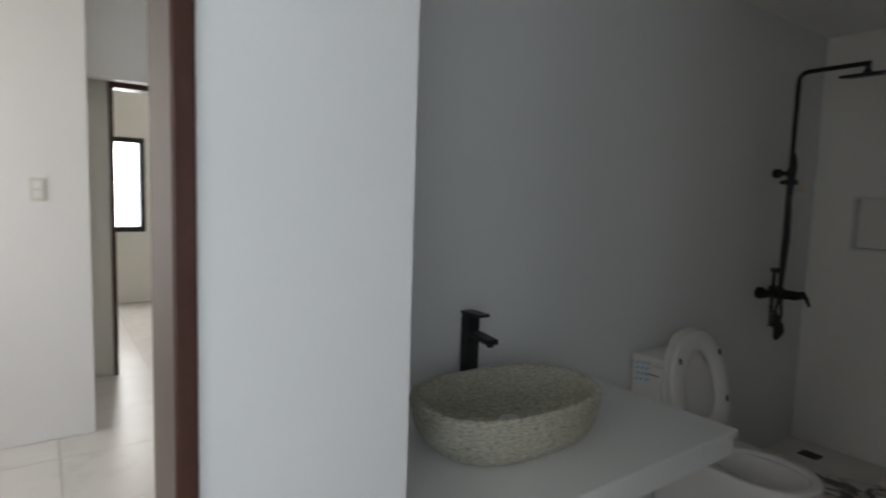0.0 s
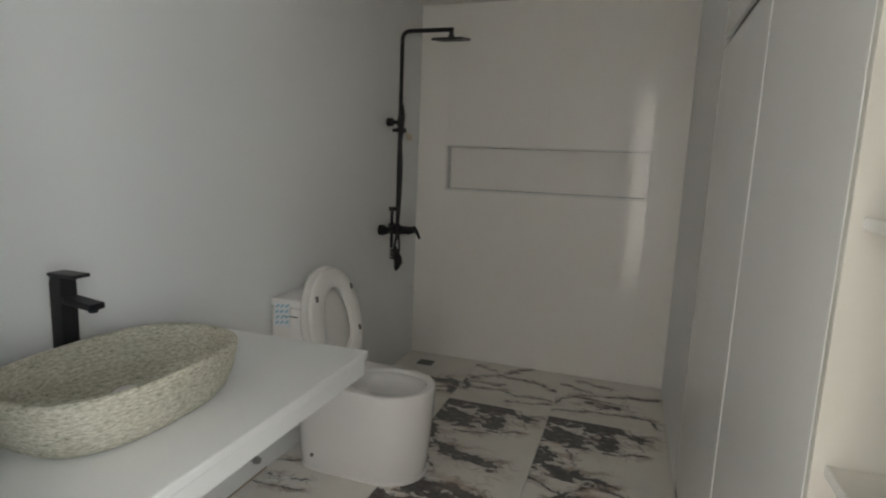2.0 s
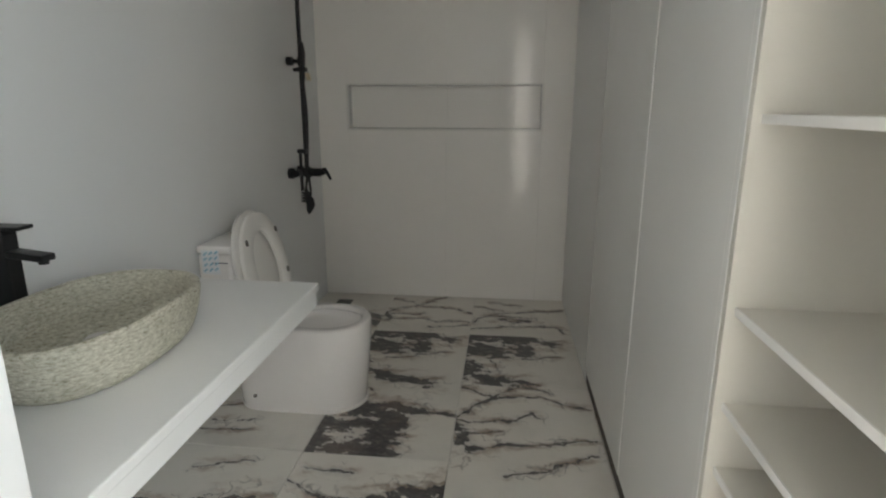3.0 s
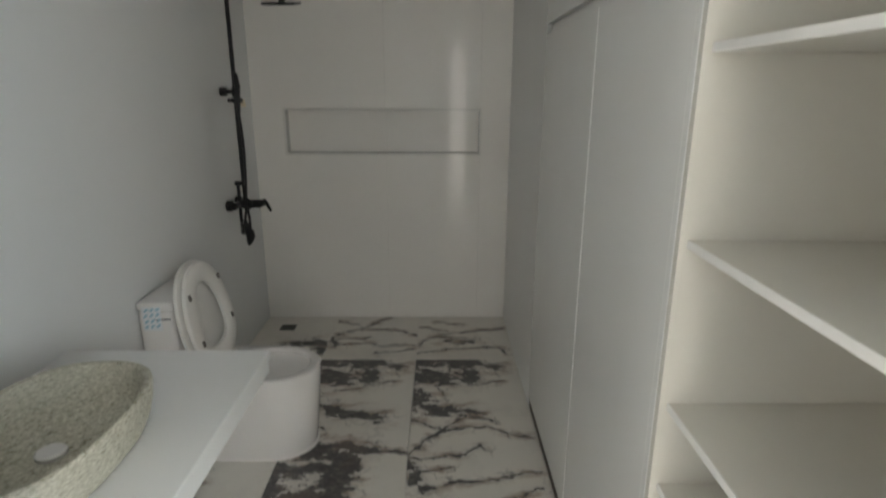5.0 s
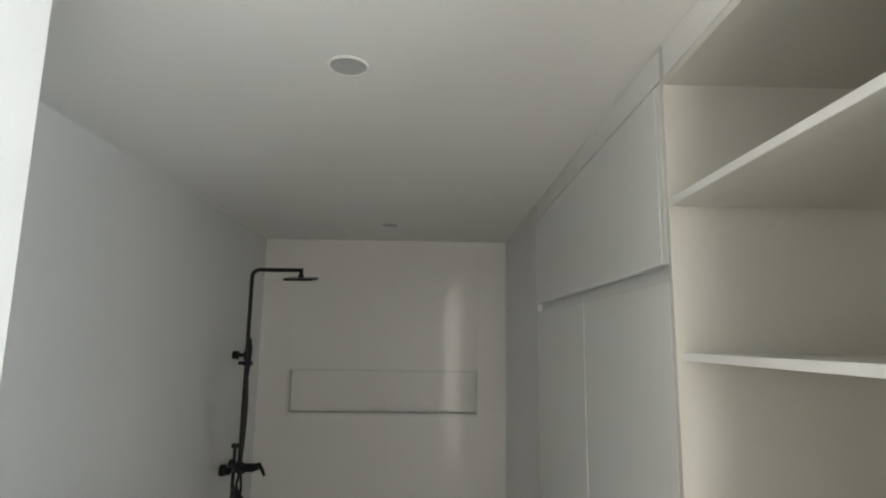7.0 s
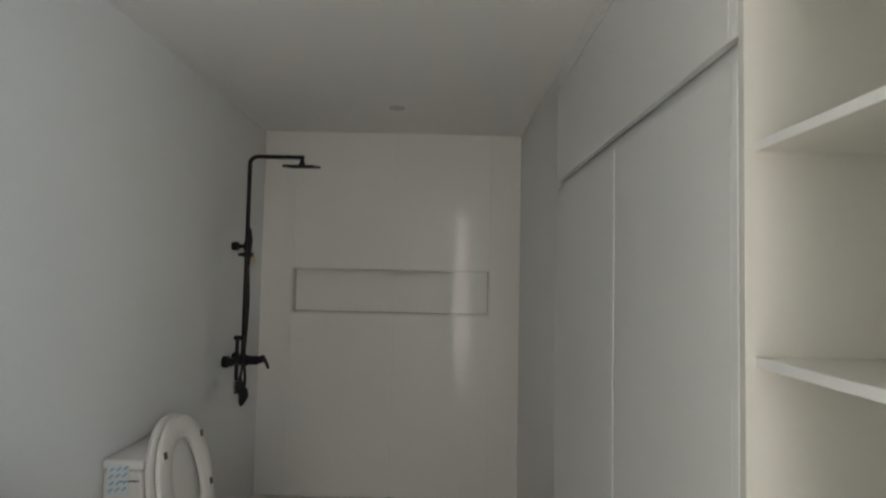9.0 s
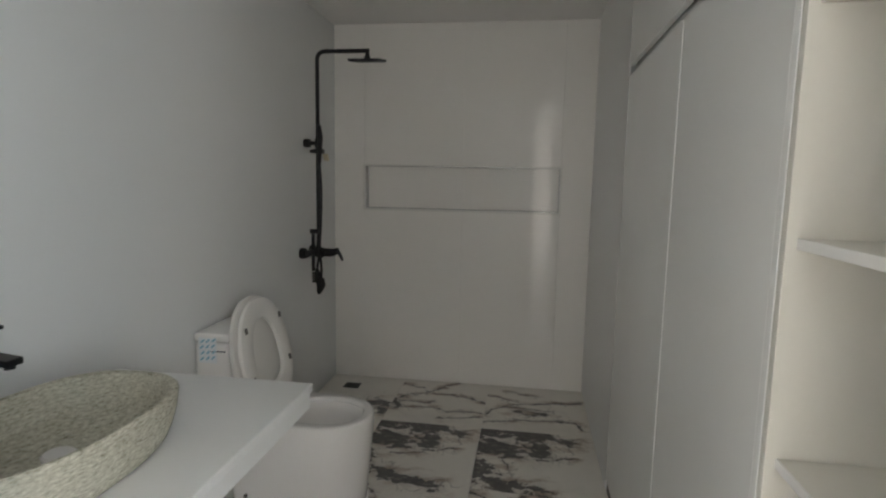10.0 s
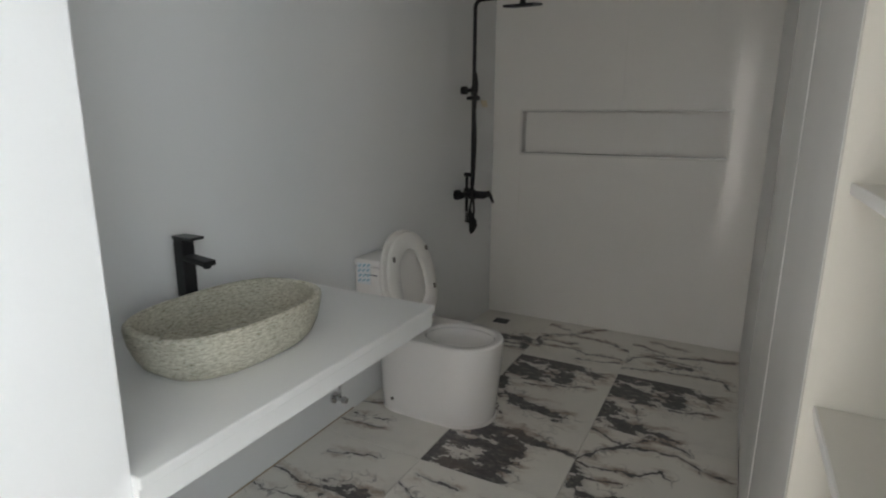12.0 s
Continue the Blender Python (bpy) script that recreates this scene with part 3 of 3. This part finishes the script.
lid = loft([seat_ring(0.455, 0.0, 0.176, 0.056), seat_ring(0.470, -0.01, 0.187, 0.050), seat_ring(0.472, -0.01, 0.188, 0.036), seat_ring(0.462, 0.0, 0.18, 0.031)])
part("lid", lid, M_SEAT, toilet, smooth=True)
ring_bm = loft([seat_ring(0.458, 0.0, 0.180, 0.020), seat_ring(0.462, -0.004, 0.184, 0.014), seat_ring(0.458, 0.0, 0.180, 0.003), seat_ring(0.445, 0.012, 0.168, -0.003),
                seat_ring(0.385, 0.075, 0.112, -0.003), seat_ring(0.375, 0.085, 0.102, 0.004), seat_ring(0.375, 0.085, 0.102, 0.020)], close_first=False, close_last=False)
n = 56
ring_bm.verts.ensure_lookup_table()
for k in range(n):
    ring_bm.faces.new((ring_bm.verts[k], ring_bm.verts[(k + 1) % n], ring_bm.verts[6 * n + (k + 1) % n], ring_bm.verts[6 * n + k]))
seat = part("seat", ring_bm, M_SEAT, toilet, smooth=True)
for x, y in ((0.352, 0.150), (0.352, -0.150), (0.150, 0.164), (0.150, -0.164)):
    b = box((x - 0.013, y - 0.008, -0.010), (x + 0.013, y + 0.008, -0.002), 0.003)
    b.transform(lean)
    part("bumper", b, M_BUMPER, seat, "small grey rubber bumper")
for y in (-0.097, 0.053):
    part("hinge", tube([(0.252 - 0.3, y - 0.02, 0.424), (0.252 - 0.3, y + 0.02, 0.424)], 0.017), M_SEAT, toilet, smooth=True)
part("bolt_cap", tube([(0.17 - 0.3, -0.158, 0.075), (0.17 - 0.3, -0.172, 0.075)], 0.008, 12), M_BUMPER, toilet, "dark round floor bolt cap")
stick = part("sticker", box((0.005 - 0.3, -0.2035, 0.652), (0.082 - 0.3, -0.2012, 0.755)), M_STICKER, toilet, "white sticker with pale blue printed stripes")
for r in range(4):
    for c in range(3):
        x, z = 0.009 + c * 0.024 + (r % 2) * 0.003 - 0.3, 0.664 + r * 0.024 + c * 0.003
        bar = bmesh.new()
        vs = [bar.verts.new((x + dx, dy, z + dz)) for dy in (-0.2044, -0.2036) for dx, dz in ((0, 0), (0.006, -0.004), (0.021, 0.008), (0.015, 0.013))]
        bar.faces.new(vs[:4]), bar.faces.new(vs[4:])
        for k in range(4):
            bar.faces.new((vs[k], vs[(k + 1) % 4], vs[4 + (k + 1) % 4], vs[4 + k]))
        part("stripe", bar, M_BLUE, stick)
part("tank_seam", box((0.055 - 0.3, -0.2042, 0.699), (0.118 - 0.3, -0.1980, 0.702)), M_INK, toilet, "thin dark printed line")

# angle valve and hose under the counter
valve_ob = thing("angle_valve", (XL, -1.868, 0.125), "chrome angle valve with a braided hose on the wall", "valve")
part("rose", tube([(0, 0, 0), (0.008, 0, 0)], 0.028, 20), M_CHROME, valve_ob)
part("valve_body", tube([(0.005, 0, 0), (0.06, 0, 0)], 0.011, 14), M_CHROME, valve_ob)
part("handle", tube([(0.055, 0, 0), (0.075, 0, 0)], [0.018, 0.014], 10), M_CHROME, valve_ob)
part("outlet", tube([(0.035, 0, 0), (0.035, 0, 0.035)], 0.009), M_CHROME, valve_ob)
part("hose", tube(curve([(0.035, 0, 0.035), (0.04, 0.01, 0.12), (0.03, 0.06, 0.25), (0.05, 0.16, 0.33)]), 0.0075), M_HOSE, valve_ob, smooth=True)

# ---- shower set ----
SY = -0.525
shower = thing("shower_column", (XL, SY, 0.950), "matt black exposed shower column with square rain head and hand shower", "shower")
PX = 0.083
path = [(PX, 0, 0.0)] + [(PX, 0, 0.2 + 0.1 * k) for k in range(9)] + [(PX + 0.045 * (1 - math.cos(a)), 0, 1.119 + 0.045 * math.sin(a)) for a in [radians(15 * k) for k in range(7)]] + [(0.28, 0, 1.164), (0.392, 0, 1.164)]
part("riser", tube(path, 0.012), M_BLACK, shower, smooth=True)
tilt = Matrix.Translation((0.382, 0, 1.111)) @ Matrix.Rotation(radians(9), 4, "X") @ Matrix.Translation((-0.382, 0, -1.111))
head_bm = box((0.294, -0.088, 1.104), (0.470, 0.088, 1.118), 0.002)
head_bm.transform(tilt)
head = part("rain_head", head_bm, M_BLACK, shower, "thin square black rain shower head")
part("neck", tube([(0.382, 0, 1.166), (0.382, 0, 1.139), (0.382, 0, 1.130), (0.382, 0, 1.114)], [0.012, 0.012, 0.018, 0.018]), M_BLACK, shower, smooth=True)
nz = bmesh.new()
for i in range(7):
    for j in range(7):
        x, y = 0.313 + i * 0.023, -0.069 + j * 0.023
        box((x - 0.003, y - 0.003, 1.102), (x + 0.003, y + 0.003, 1.107), bm=nz)
nz.transform(tilt)
tagged(part("nozzles", nz, M_RUBBER, head), kind="stuff")
part("wall_bracket", tube([(0, 0, 0.645), (0.002, 0, 0.645), (0.034, 0, 0.645), (0.036, 0, 0.645), (PX, 0, 0.645)], [0.022, 0.025, 0.025, 0.012, 0.012]), M_BLACK, shower, smooth=True)
part("bracket_collar", tube([(PX, 0, 0.618), (PX, 0, 0.67)], 0.018), M_BLACK, shower, smooth=True)
part("slider", box((PX - 0.018, -0.024, 0.585), (PX + 0.034, 0.022, 0.612), 0.005), M_BLACK, shower)
part("slider_knob", tube([(PX - 0.018, 0, 0.598), (PX - 0.045, 0, 0.598)], 0.011), M_BLACK, shower, smooth=True)
part("hand_shower", tube([(PX + 0.016, -0.018, 0.53), (PX + 0.018, -0.018, 0.60), (PX + 0.022, -0.018, 0.68), (PX + 0.014, -0.018, 0.745), (PX + 0.012, -0.018, 0.75)], [0.010, 0.013, 0.0155, 0.013, 0.006]),
     M_BLACK, shower, "slim black hand shower", True)
part("hose", tube(curve([(PX + 0.016, -0.018, 0.53), (PX + 0.026, -0.02, 0.36), (PX + 0.022, -0.02, 0.18), (PX + 0.012, -0.024, 0.0), (PX - 0.005, -0.024, -0.12),
                         (PX + 0.006, -0.02, -0.215), (PX + 0.02, -0.01, -0.12), (PX + 0.01, 0, -0.03)]), 0.0075), M_RUBBER, shower, "black flexible shower hose", True)
mixer = part("mixer_body", tube([(0.04, 0, 0.0), (0.052, 0, 0.0), (0.162, 0, 0.0), (0.172, 0, 0)], [0.018, 0.025, 0.025, 0.02], 18), M_BLACK, shower, smooth=True)
for y in (-0.075, 0.075):
    part("rose", tube([(0, y, 0), (0.002, y, 0), (0.030, y, 0), (0.032, y, 0), (0.05, y, 0)], [0.029, 0.032, 0.032, 0.02, 0.02], 20), M_BLACK, mixer, smooth=True)
part("cross_bar", tube([(0.05, -0.095, 0), (0.05, 0.095, 0)], 0.021, 18), M_BLACK, mixer, smooth=True)
part("cartridge", tube([(0.16, 0, 0.0), (0.178, 0, 0.004), (0.196, 0, 0.008)], [0.024, 0.022, 0.018], 18), M_BLACK, mixer, smooth=True)
part("lever", tube([(0.176, 0, 0.012), (0.196, 0, 0.020), (0.212, 0, -0.004), (0.232, 0, -0.045)], [0.012, 0.013, 0.011, 0.008]), M_BLACK, mixer, smooth=True)
part("lever_ring", tube([(0.10 + 0.03 * math.cos(a), -0.03, 0.004 + 0.03 * math.sin(a)) for a in [radians(18 * k) for k in range(21)]], 0.006, 10), M_BLACK, mixer, smooth=True)
part("diverter", tube([(0.06, -0.03, -0.11), (0.06, -0.03, 0.115), (0.06, -0.03, 0.118), (0.06, -0.03, 0.138)], [0.010, 0.010, 0.02, 0.02]), M_BLACK, mixer, smooth=True)
part("diverter_knob", tube([(0.045, -0.03, 0.128), (0.10, -0.03, 0.128)], 0.014), M_BLACK, mixer, smooth=True)
spray = part("bidet_spray", tube([(0.075, -0.01, -0.10), (0.078, -0.01, -0.14), (0.095, -0.01, -0.17), (0.10, -0.01, -0.20), (0.09, -0.01, -0.235), (0.085, -0.01, -0.255)],
                                 [0.010, 0.016, 0.026, 0.027, 0.018, 0.006]), M_BLACK, shower, "black hand bidet spray", True)
for k in range(4):
    z = -0.125 - 0.017 * k
    part("coil", tube([(0.072 + 0.026 * math.cos(a), -0.012 + 0.022 * math.sin(a), z) for a in [radians(24 * q) for q in range(16)]], 0.0045, 8), M_RUBBER, spray, smooth=True)

# small plugs left in the wall
for y, z in ((-0.215, 1.536), (-0.20, 1.516), (-0.165, 1.536), (-0.15, 1.515)):
    plug = tagged(link("wall_plug", tube([(XL, y, z), (XL + 0.009, y, z)], 0.013, 10), M_BEIGE), "small beige plastic plug stuck in the wall", "wall plug", "wall plugs")

# floor drain
drain = thing("floor_drain", (0.169, -0.195, 0), "small square dark steel floor drain set in the tiles", "drain")
part("drain_frame", box((-0.052, -0.045, -0.008), (0.052, 0.045, 0.003), 0.001), M_STEEL, drain)
for k in range(6):
    part("slat", box((-0.042 + k * 0.0145, -0.036, 0.003), (-0.033 + k * 0.0145, 0.036, 0.0045), 0.0005), M_STEEL, drain)

# ceiling downlights
for x, y in ((0.950, -2.62), (0.910, -0.58)):
    dl = thing("downlight", (x, y, H), "round recessed white ceiling downlight, switched off", "downlight", "ceiling downlights")
    part("rim", loft([oval(0, 0, 0.053, 0.053, 0.0, 2, 32), oval(0, 0, 0.053, 0.053, -0.002, 2, 32), oval(0, 0, 0.049, 0.049, -0.004, 2, 32), oval(0, 0, 0.046, 0.046, -0.002, 2, 32)], close_last=False), M_CEIL, dl, smooth=True)
    part("diffuser", loft([oval(0, 0, 0.046, 0.046, -0.001, 2, 32), oval(0, 0, 0.046, 0.046, -0.003, 2, 32)]), M_LAMP, dl, "dull grey round diffuser")

# sealant line along the floor under the basin wall
structure("baseboard", box((XL, YV, 0.0), (XL + 0.005, -1.72, 0.006), 0.0015), M_DIRT, "thin tan sealant line along the wall foot")

# ---- wall tiles of the shower end ----
def slab(name, lo, hi, material, parent):
    mid = [(a + b) / 2 for a, b in zip(lo, hi)]
    ob = part(name, box(lo, hi, 0.0004, 1, off=mid), material, parent)
    ob.location = mid
    return ob


G = 0.0002
MX = 0.868
for p0, p1, q0, q1 in ((XL, NX0, 0, H), (NX1, XR, 0, H), (NX0, MX, 0, NZ0), (MX, NX1, 0, NZ0), (NX0, MX, NZ1, H), (MX, NX1, NZ1, H)):
    slab("tile", (p0 + G, 0.0, q0 + G), (p1 - G, 0.0078, q1 - G), M_TILE, wall_north)
for a, b in ((NX0, MX), (MX, NX1)):
    slab("tile", (a + G, 0.082, NZ0 + 0.008), (b - G, 0.0898, NZ1 - 0.008), M_TILE, wall_north)
slab("tile", (NX0 - G + 0.0004, 0.0006, NZ0 - G + 0.0004), (NX1 + G - 0.0004, 0.0898, NZ0 + 0.007), M_NICHE, wall_north)
slab("tile", (NX0 - G + 0.0004, 0.0006, NZ1 - 0.007), (NX1 + G - 0.0004, 0.0898, NZ1 + G - 0.0004), M_NICHE, wall_north)
slab("tile", (NX0 - G + 0.0004, 0.0006, NZ0 + 0.007), (NX0 + 0.007, 0.0898, NZ1 - 0.007), M_NICHE, wall_north)
slab("tile", (NX1 - 0.007, 0.0006, NZ0 + 0.007), (NX1 + G - 0.0004, 0.0898, NZ1 - 0.007), M_NICHE, wall_north)

for lo, hi in (((NX0 - 0.009, NZ0 - 0.009), (NX1 + 0.009, NZ0)), ((NX0 - 0.009, NZ1), (NX1 + 0.009, NZ1 + 0.006)), ((NX0 - 0.009, NZ0), (NX0, NZ1)), ((NX1, NZ0), (NX1 + 0.009, NZ1))):
    slab("trim", (lo[0], -0.0015, lo[1]), (hi[0], 0.004, hi[1]), M_TRIM, wall_north)

# ---- floor tiles ----
# tile prints; x from the tile's left edge, y from its far edge towards the door (negative)
P_FORK = marble("marble_fork", chain((0.0, -0.33, 0), (0.04, -0.24, 0.007), (0.17, -0.17, 0.007), (0.36, 0.04, 0.006)) + chain((0, -0.03, 0), (0.15, -0.09, 0.003))
                + chain((0.17, -0.12, 0), (0.24, -0.16, 0.006), (0.45, -0.20, 0.005), (0.56, -0.26, 0.006)) + chain((0.02, -0.30, 0), (0.20, -0.32, 0.006), (0.25, -0.27, 0.004))
                + chain((0.0, -0.42, 0), (0.25, -0.37, 0.006), (0.35, -0.42, 0.007), (0.54, -0.40, 0.006)) + chain((0.30, -0.53, 0), (0.54, -0.46, 0.005)),
                chain((0.0, -0.28, 0), (0.04, -0.40, 0.014)))
P_FORK_B = marble("marble_fork_dark", chain((0.0, -0.42, 0), (0.03, -0.36, 0.008), (0.10, -0.28, 0.010), (0.20, -0.24, 0.012), (0.36, -0.20, 0.012), (0.56, -0.15, 0.010))
                  + chain((0.1, -0.28, 0), (0.4, -0.30, 0.005)) + chain((0.0, -0.52, 0), (0.2, -0.46, 0.006), (0.42, -0.44, 0.005)) + chain((0.24, -0.42, 0), (0.30, -0.36, 0.007))
                  + chain((0.33, -0.44, 0), (0.52, -0.44, 0.008), (0.55, -0.52, 0.008)) + chain((0.0, -0.12, 0), (0.18, -0.20, 0.004)) + chain((0.12, -0.05, 0), (0.3, -0.1, 0.003)),
                  chain((0.16, -0.33, 0), (0.34, -0.34, 0.012)))
BAND = chain((0.0, -0.045, 0), (0.28, -0.035, 0.055)) + chain((0.28, -0.04, 0), (0.47, -0.085, 0.024)) + chain((0.0, -0.20, 0), (0.14, -0.22, 0.075)) + chain((0.14, -0.25, 0), (0.32, -0.22, 0.028)) + chain((0.24, -0.11, 0), (0.32, -0.17, 0.03))
BAND_GAPS = chain((0.08, -0.105, 0), (0.15, -0.135, 0.016), (0.27, -0.105, 0.012)) + chain((-0.02, -0.31, 0), (0.11, -0.285, 0.022)) + chain((0.20, -0.205, 0), (0.26, -0.175, 0.018)) + chain((0.12, -0.045, 0), (0.17, -0.055, 0.007))
P_LONG = marble("marble_long", chain((0.36, -0.87, 0), (0.56, -0.88, 0.014)) + chain((0.30, -0.29, 0), (0.46, -0.25, 0.006)) + chain((0.14, -0.36, 0), (0.3, -0.31, 0.003)) + chain((0.1, -0.62, 0), (0.16, -0.7, 0.006)),
                BAND + chain((0.0, -0.35, 0), (0.03, -0.55, 0.05)) + chain((0.0, -0.60, 0), (0.05, -0.80, 0.06)) + chain((0.14, -0.53, 0), (0.22, -0.56, 0.032)) + chain((0.22, -0.56, 0), (0.40, -0.61, 0.018))
                + chain((0.04, -0.78, 0), (0.16, -0.87, 0.055), (0.29, -0.85, 0.035), (0.40, -0.86, 0.02)) + chain((0.0, -1.01, 0), (0.10, -1.01, 0.05)) + chain((0.0, -1.14, 0), (0.12, -1.16, 0.05))
                + chain((0.12, -0.98, 0), (0.28, -0.92, 0.06), (0.27, -1.10, 0.07)) + chain((0.16, -1.16, 0), (0.28, -1.18, 0.05)),
                BAND_GAPS + chain((0.02, -0.945, 0), (0.21, -0.955, 0.02)) + chain((0.06, -1.065, 0), (0.17, -1.085, 0.02)) + chain((0.07, -0.70, 0), (0.10, -0.76, 0.02)) + chain((0.13, -0.70, 0), (0.20, -0.79, 0.032))
                + chain((0.17, -1.03, 0), (0.21, -1.12, 0.022)) + chain((0.02, -0.46, 0), (0.08, -0.51, 0.015)) + chain((0.03, -1.2, 0), (0.12, -1.09, 0.008)))
P_DARK = marble("marble_dark", chain((0.30, -0.29, 0), (0.48, -0.25, 0.007)) + chain((0.27, -0.55, 0), (0.36, -0.57, 0.008)) + chain((0.12, -0.33, 0), (0.18, -0.42, 0.003)),
                BAND + chain((0.0, -0.40, 0), (0.05, -0.48, 0.07)) + chain((0.06, -0.50, 0), (0.14, -0.57, 0.035)) + chain((0.18, -0.53, 0), (0.27, -0.55, 0.022)),
                BAND_GAPS + chain((0.06, -0.46, 0), (0.11, -0.50, 0.015)) + chain((0.02, -0.375, 0), (0.09, -0.39, 0.008)))
P_DIAG = marble("marble_diagonal", chain((0, -0.29, 0), (0.12, -0.14, 0.012), (0.28, 0.0, 0.010)) + chain((0.28, 0.0, 0), (0.42, -0.05, 0.008)) + chain((0.02, -0.03, 0), (0.14, -0.10, 0.006))
                + chain((0.14, -0.12, 0), (0.26, -0.09, 0.009), (0.37, -0.10, 0.008), (0.56, -0.17, 0.007)) + chain((0, -0.31, 0), (0.10, -0.32, 0.009), (0.24, -0.29, 0.008), (0.32, -0.23, 0.006), (0.35, -0.26, 0.006))
                + chain((0.05, -0.42, 0), (0.2, -0.38, 0.006)) + chain((0.06, -0.53, 0), (0.2, -0.47, 0.009), (0.34, -0.47, 0.012), (0.56, -0.40, 0.006)) + chain((0.2, -0.66, 0), (0.36, -0.62, 0.005), (0.56, -0.50, 0.005)),
                chain((0, -0.34, 0), (0.03, -0.42, 0.014)) + chain((0.02, -0.42, 0), (0.06, -0.52, 0.016)))
P_STREAK = marble("marble_streak", chain((0.0, -0.16, 0), (0.14, -0.25, 0.008), (0.36, -0.23, 0.009), (0.56, -0.16, 0.014)) + chain((0.15, -0.38, 0), (0.40, -0.42, 0.008), (0.56, -0.36, 0.012)) + chain((0.05, -0.10, 0), (0.22, -0.10, 0.005)),
                  chain((0.40, -0.20, 0), (0.56, -0.17, 0.03)) + chain((0.28, -0.25, 0), (0.36, -0.24, 0.012)), chain((0.46, -0.19, 0), (0.52, -0.18, 0.01)))
P_FAINT = marble("marble_faint", chain((0.0, -0.2, 0), (0.3, -0.1, 0.003)) + chain((0.05, -0.45, 0), (0.5, -0.38, 0.003)))
P_PLAIN = marble("marble_plain", chain((0.1, -0.48, 0), (0.5, -0.46, 0.008)) + chain((0.3, -0.54, 0), (0.56, -0.52, 0.006)), chain((0.30, -0.42, 0), (0.50, -0.36, 0.03), (0.54, -0.48, 0.02)), chain((0.4, -0.40, 0), (0.48, -0.44, 0.012)))
P_THIN = marble("marble_thin", chain((0.04, -0.32, 0), (0.2, -0.28, 0.006), (0.44, -0.20, 0.010)) + chain((0.1, -0.44, 0), (0.16, -0.42, 0.012)) + chain((0.22, -0.42, 0), (0.28, -0.40, 0.012)) + chain((0.0, -0.5, 0), (0.3, -0.48, 0.002)))
P_WISP = marble("marble_wisp", chain((0.0, -0.30, 0), (0.25, -0.34, 0.009), (0.52, -0.28, 0.011)) + chain((0.05, -0.45, 0), (0.4, -0.40, 0.005)) + chain((0.2, -0.12, 0), (0.4, -0.08, 0.003)),
                chain((0.34, -0.31, 0), (0.5, -0.29, 0.022)), chain((0.4, -0.30, 0), (0.46, -0.29, 0.008)))
X_SIDES = [(-0.085, 0.500), (0.500, 1.085), (1.085, 1.702), (1.702, 2.26)]
A, B, C, D, E2, F2 = -0.68, -1.31, -1.94, -2.57, -3.20, -3.83
ROWS_OF = [[(0, A, P_PLAIN), (A, B, P_FAINT), (B, C, P_THIN), (C, D, P_WISP), (D, YV - 0.13, P_FAINT)],
           [(0, A, P_FORK), (A, C, P_LONG), (C, D, P_STREAK), (D, F2, P_FAINT), (F2, -4.46, P_THIN), (-4.46, YB, P_STREAK)],
           [(0, A, P_FORK_B), (A, B, P_DARK), (B, D, P_DIAG), (D, E2, P_FAINT), (E2, F2, P_THIN), (F2, -4.86, P_LONG), (-4.86, YB, P_FAINT)],
           [(0, B, P_FAINT), (B, D, P_FAINT), (D, F2, P_FAINT), (F2, YB, P_DIAG)]]
floor_ob = bpy.data.objects["floor"]
for (x0, right), rows in zip(X_SIDES, ROWS_OF):
    for ya, yb, mat in rows:
        top = ya if ya < 0 else yb + 0.63
        lo_x, hi_x, g = max(x0, XL), min(right, 2.26), 0.0012
        ob = part("tile", box((lo_x + g, yb + g, -0.0098), (hi_x - g, ya - g, 0.0), 0.0008, 1, off=(x0, top, 0)), mat, floor_ob)
        ob.location = (x0, top, 0)

# hall floor, pale veined tiles
P_HALL = marble("hall_marble", chain((0.05, -0.62, 0), (0.3, -0.66, 0.001)), base=(0.76, 0.74, 0.71), faint=0.5, hairs=0.12)
hall_tile = None
for ix in range(11):
    for iy in range(6):
        x0, y1 = 0.46 - 0.6 * (ix + 1), -1.92 - 0.6 * iy
        if y1 - 0.6 < -5.1 or (x0 > -0.75 and y1 > YV - 0.14):
            continue
        if hall_tile is None:
            hall_tile = part("tile", box((0.0015, -0.5985, -0.0098), (0.5985, -0.0015, 0.0), 0.0008, 1), P_HALL, floor_hall)
            ob = hall_tile
        else:
            ob = new("tile", hall_tile.data)
            ob.parent = floor_hall
        ob.location = (x0, y1, 0)
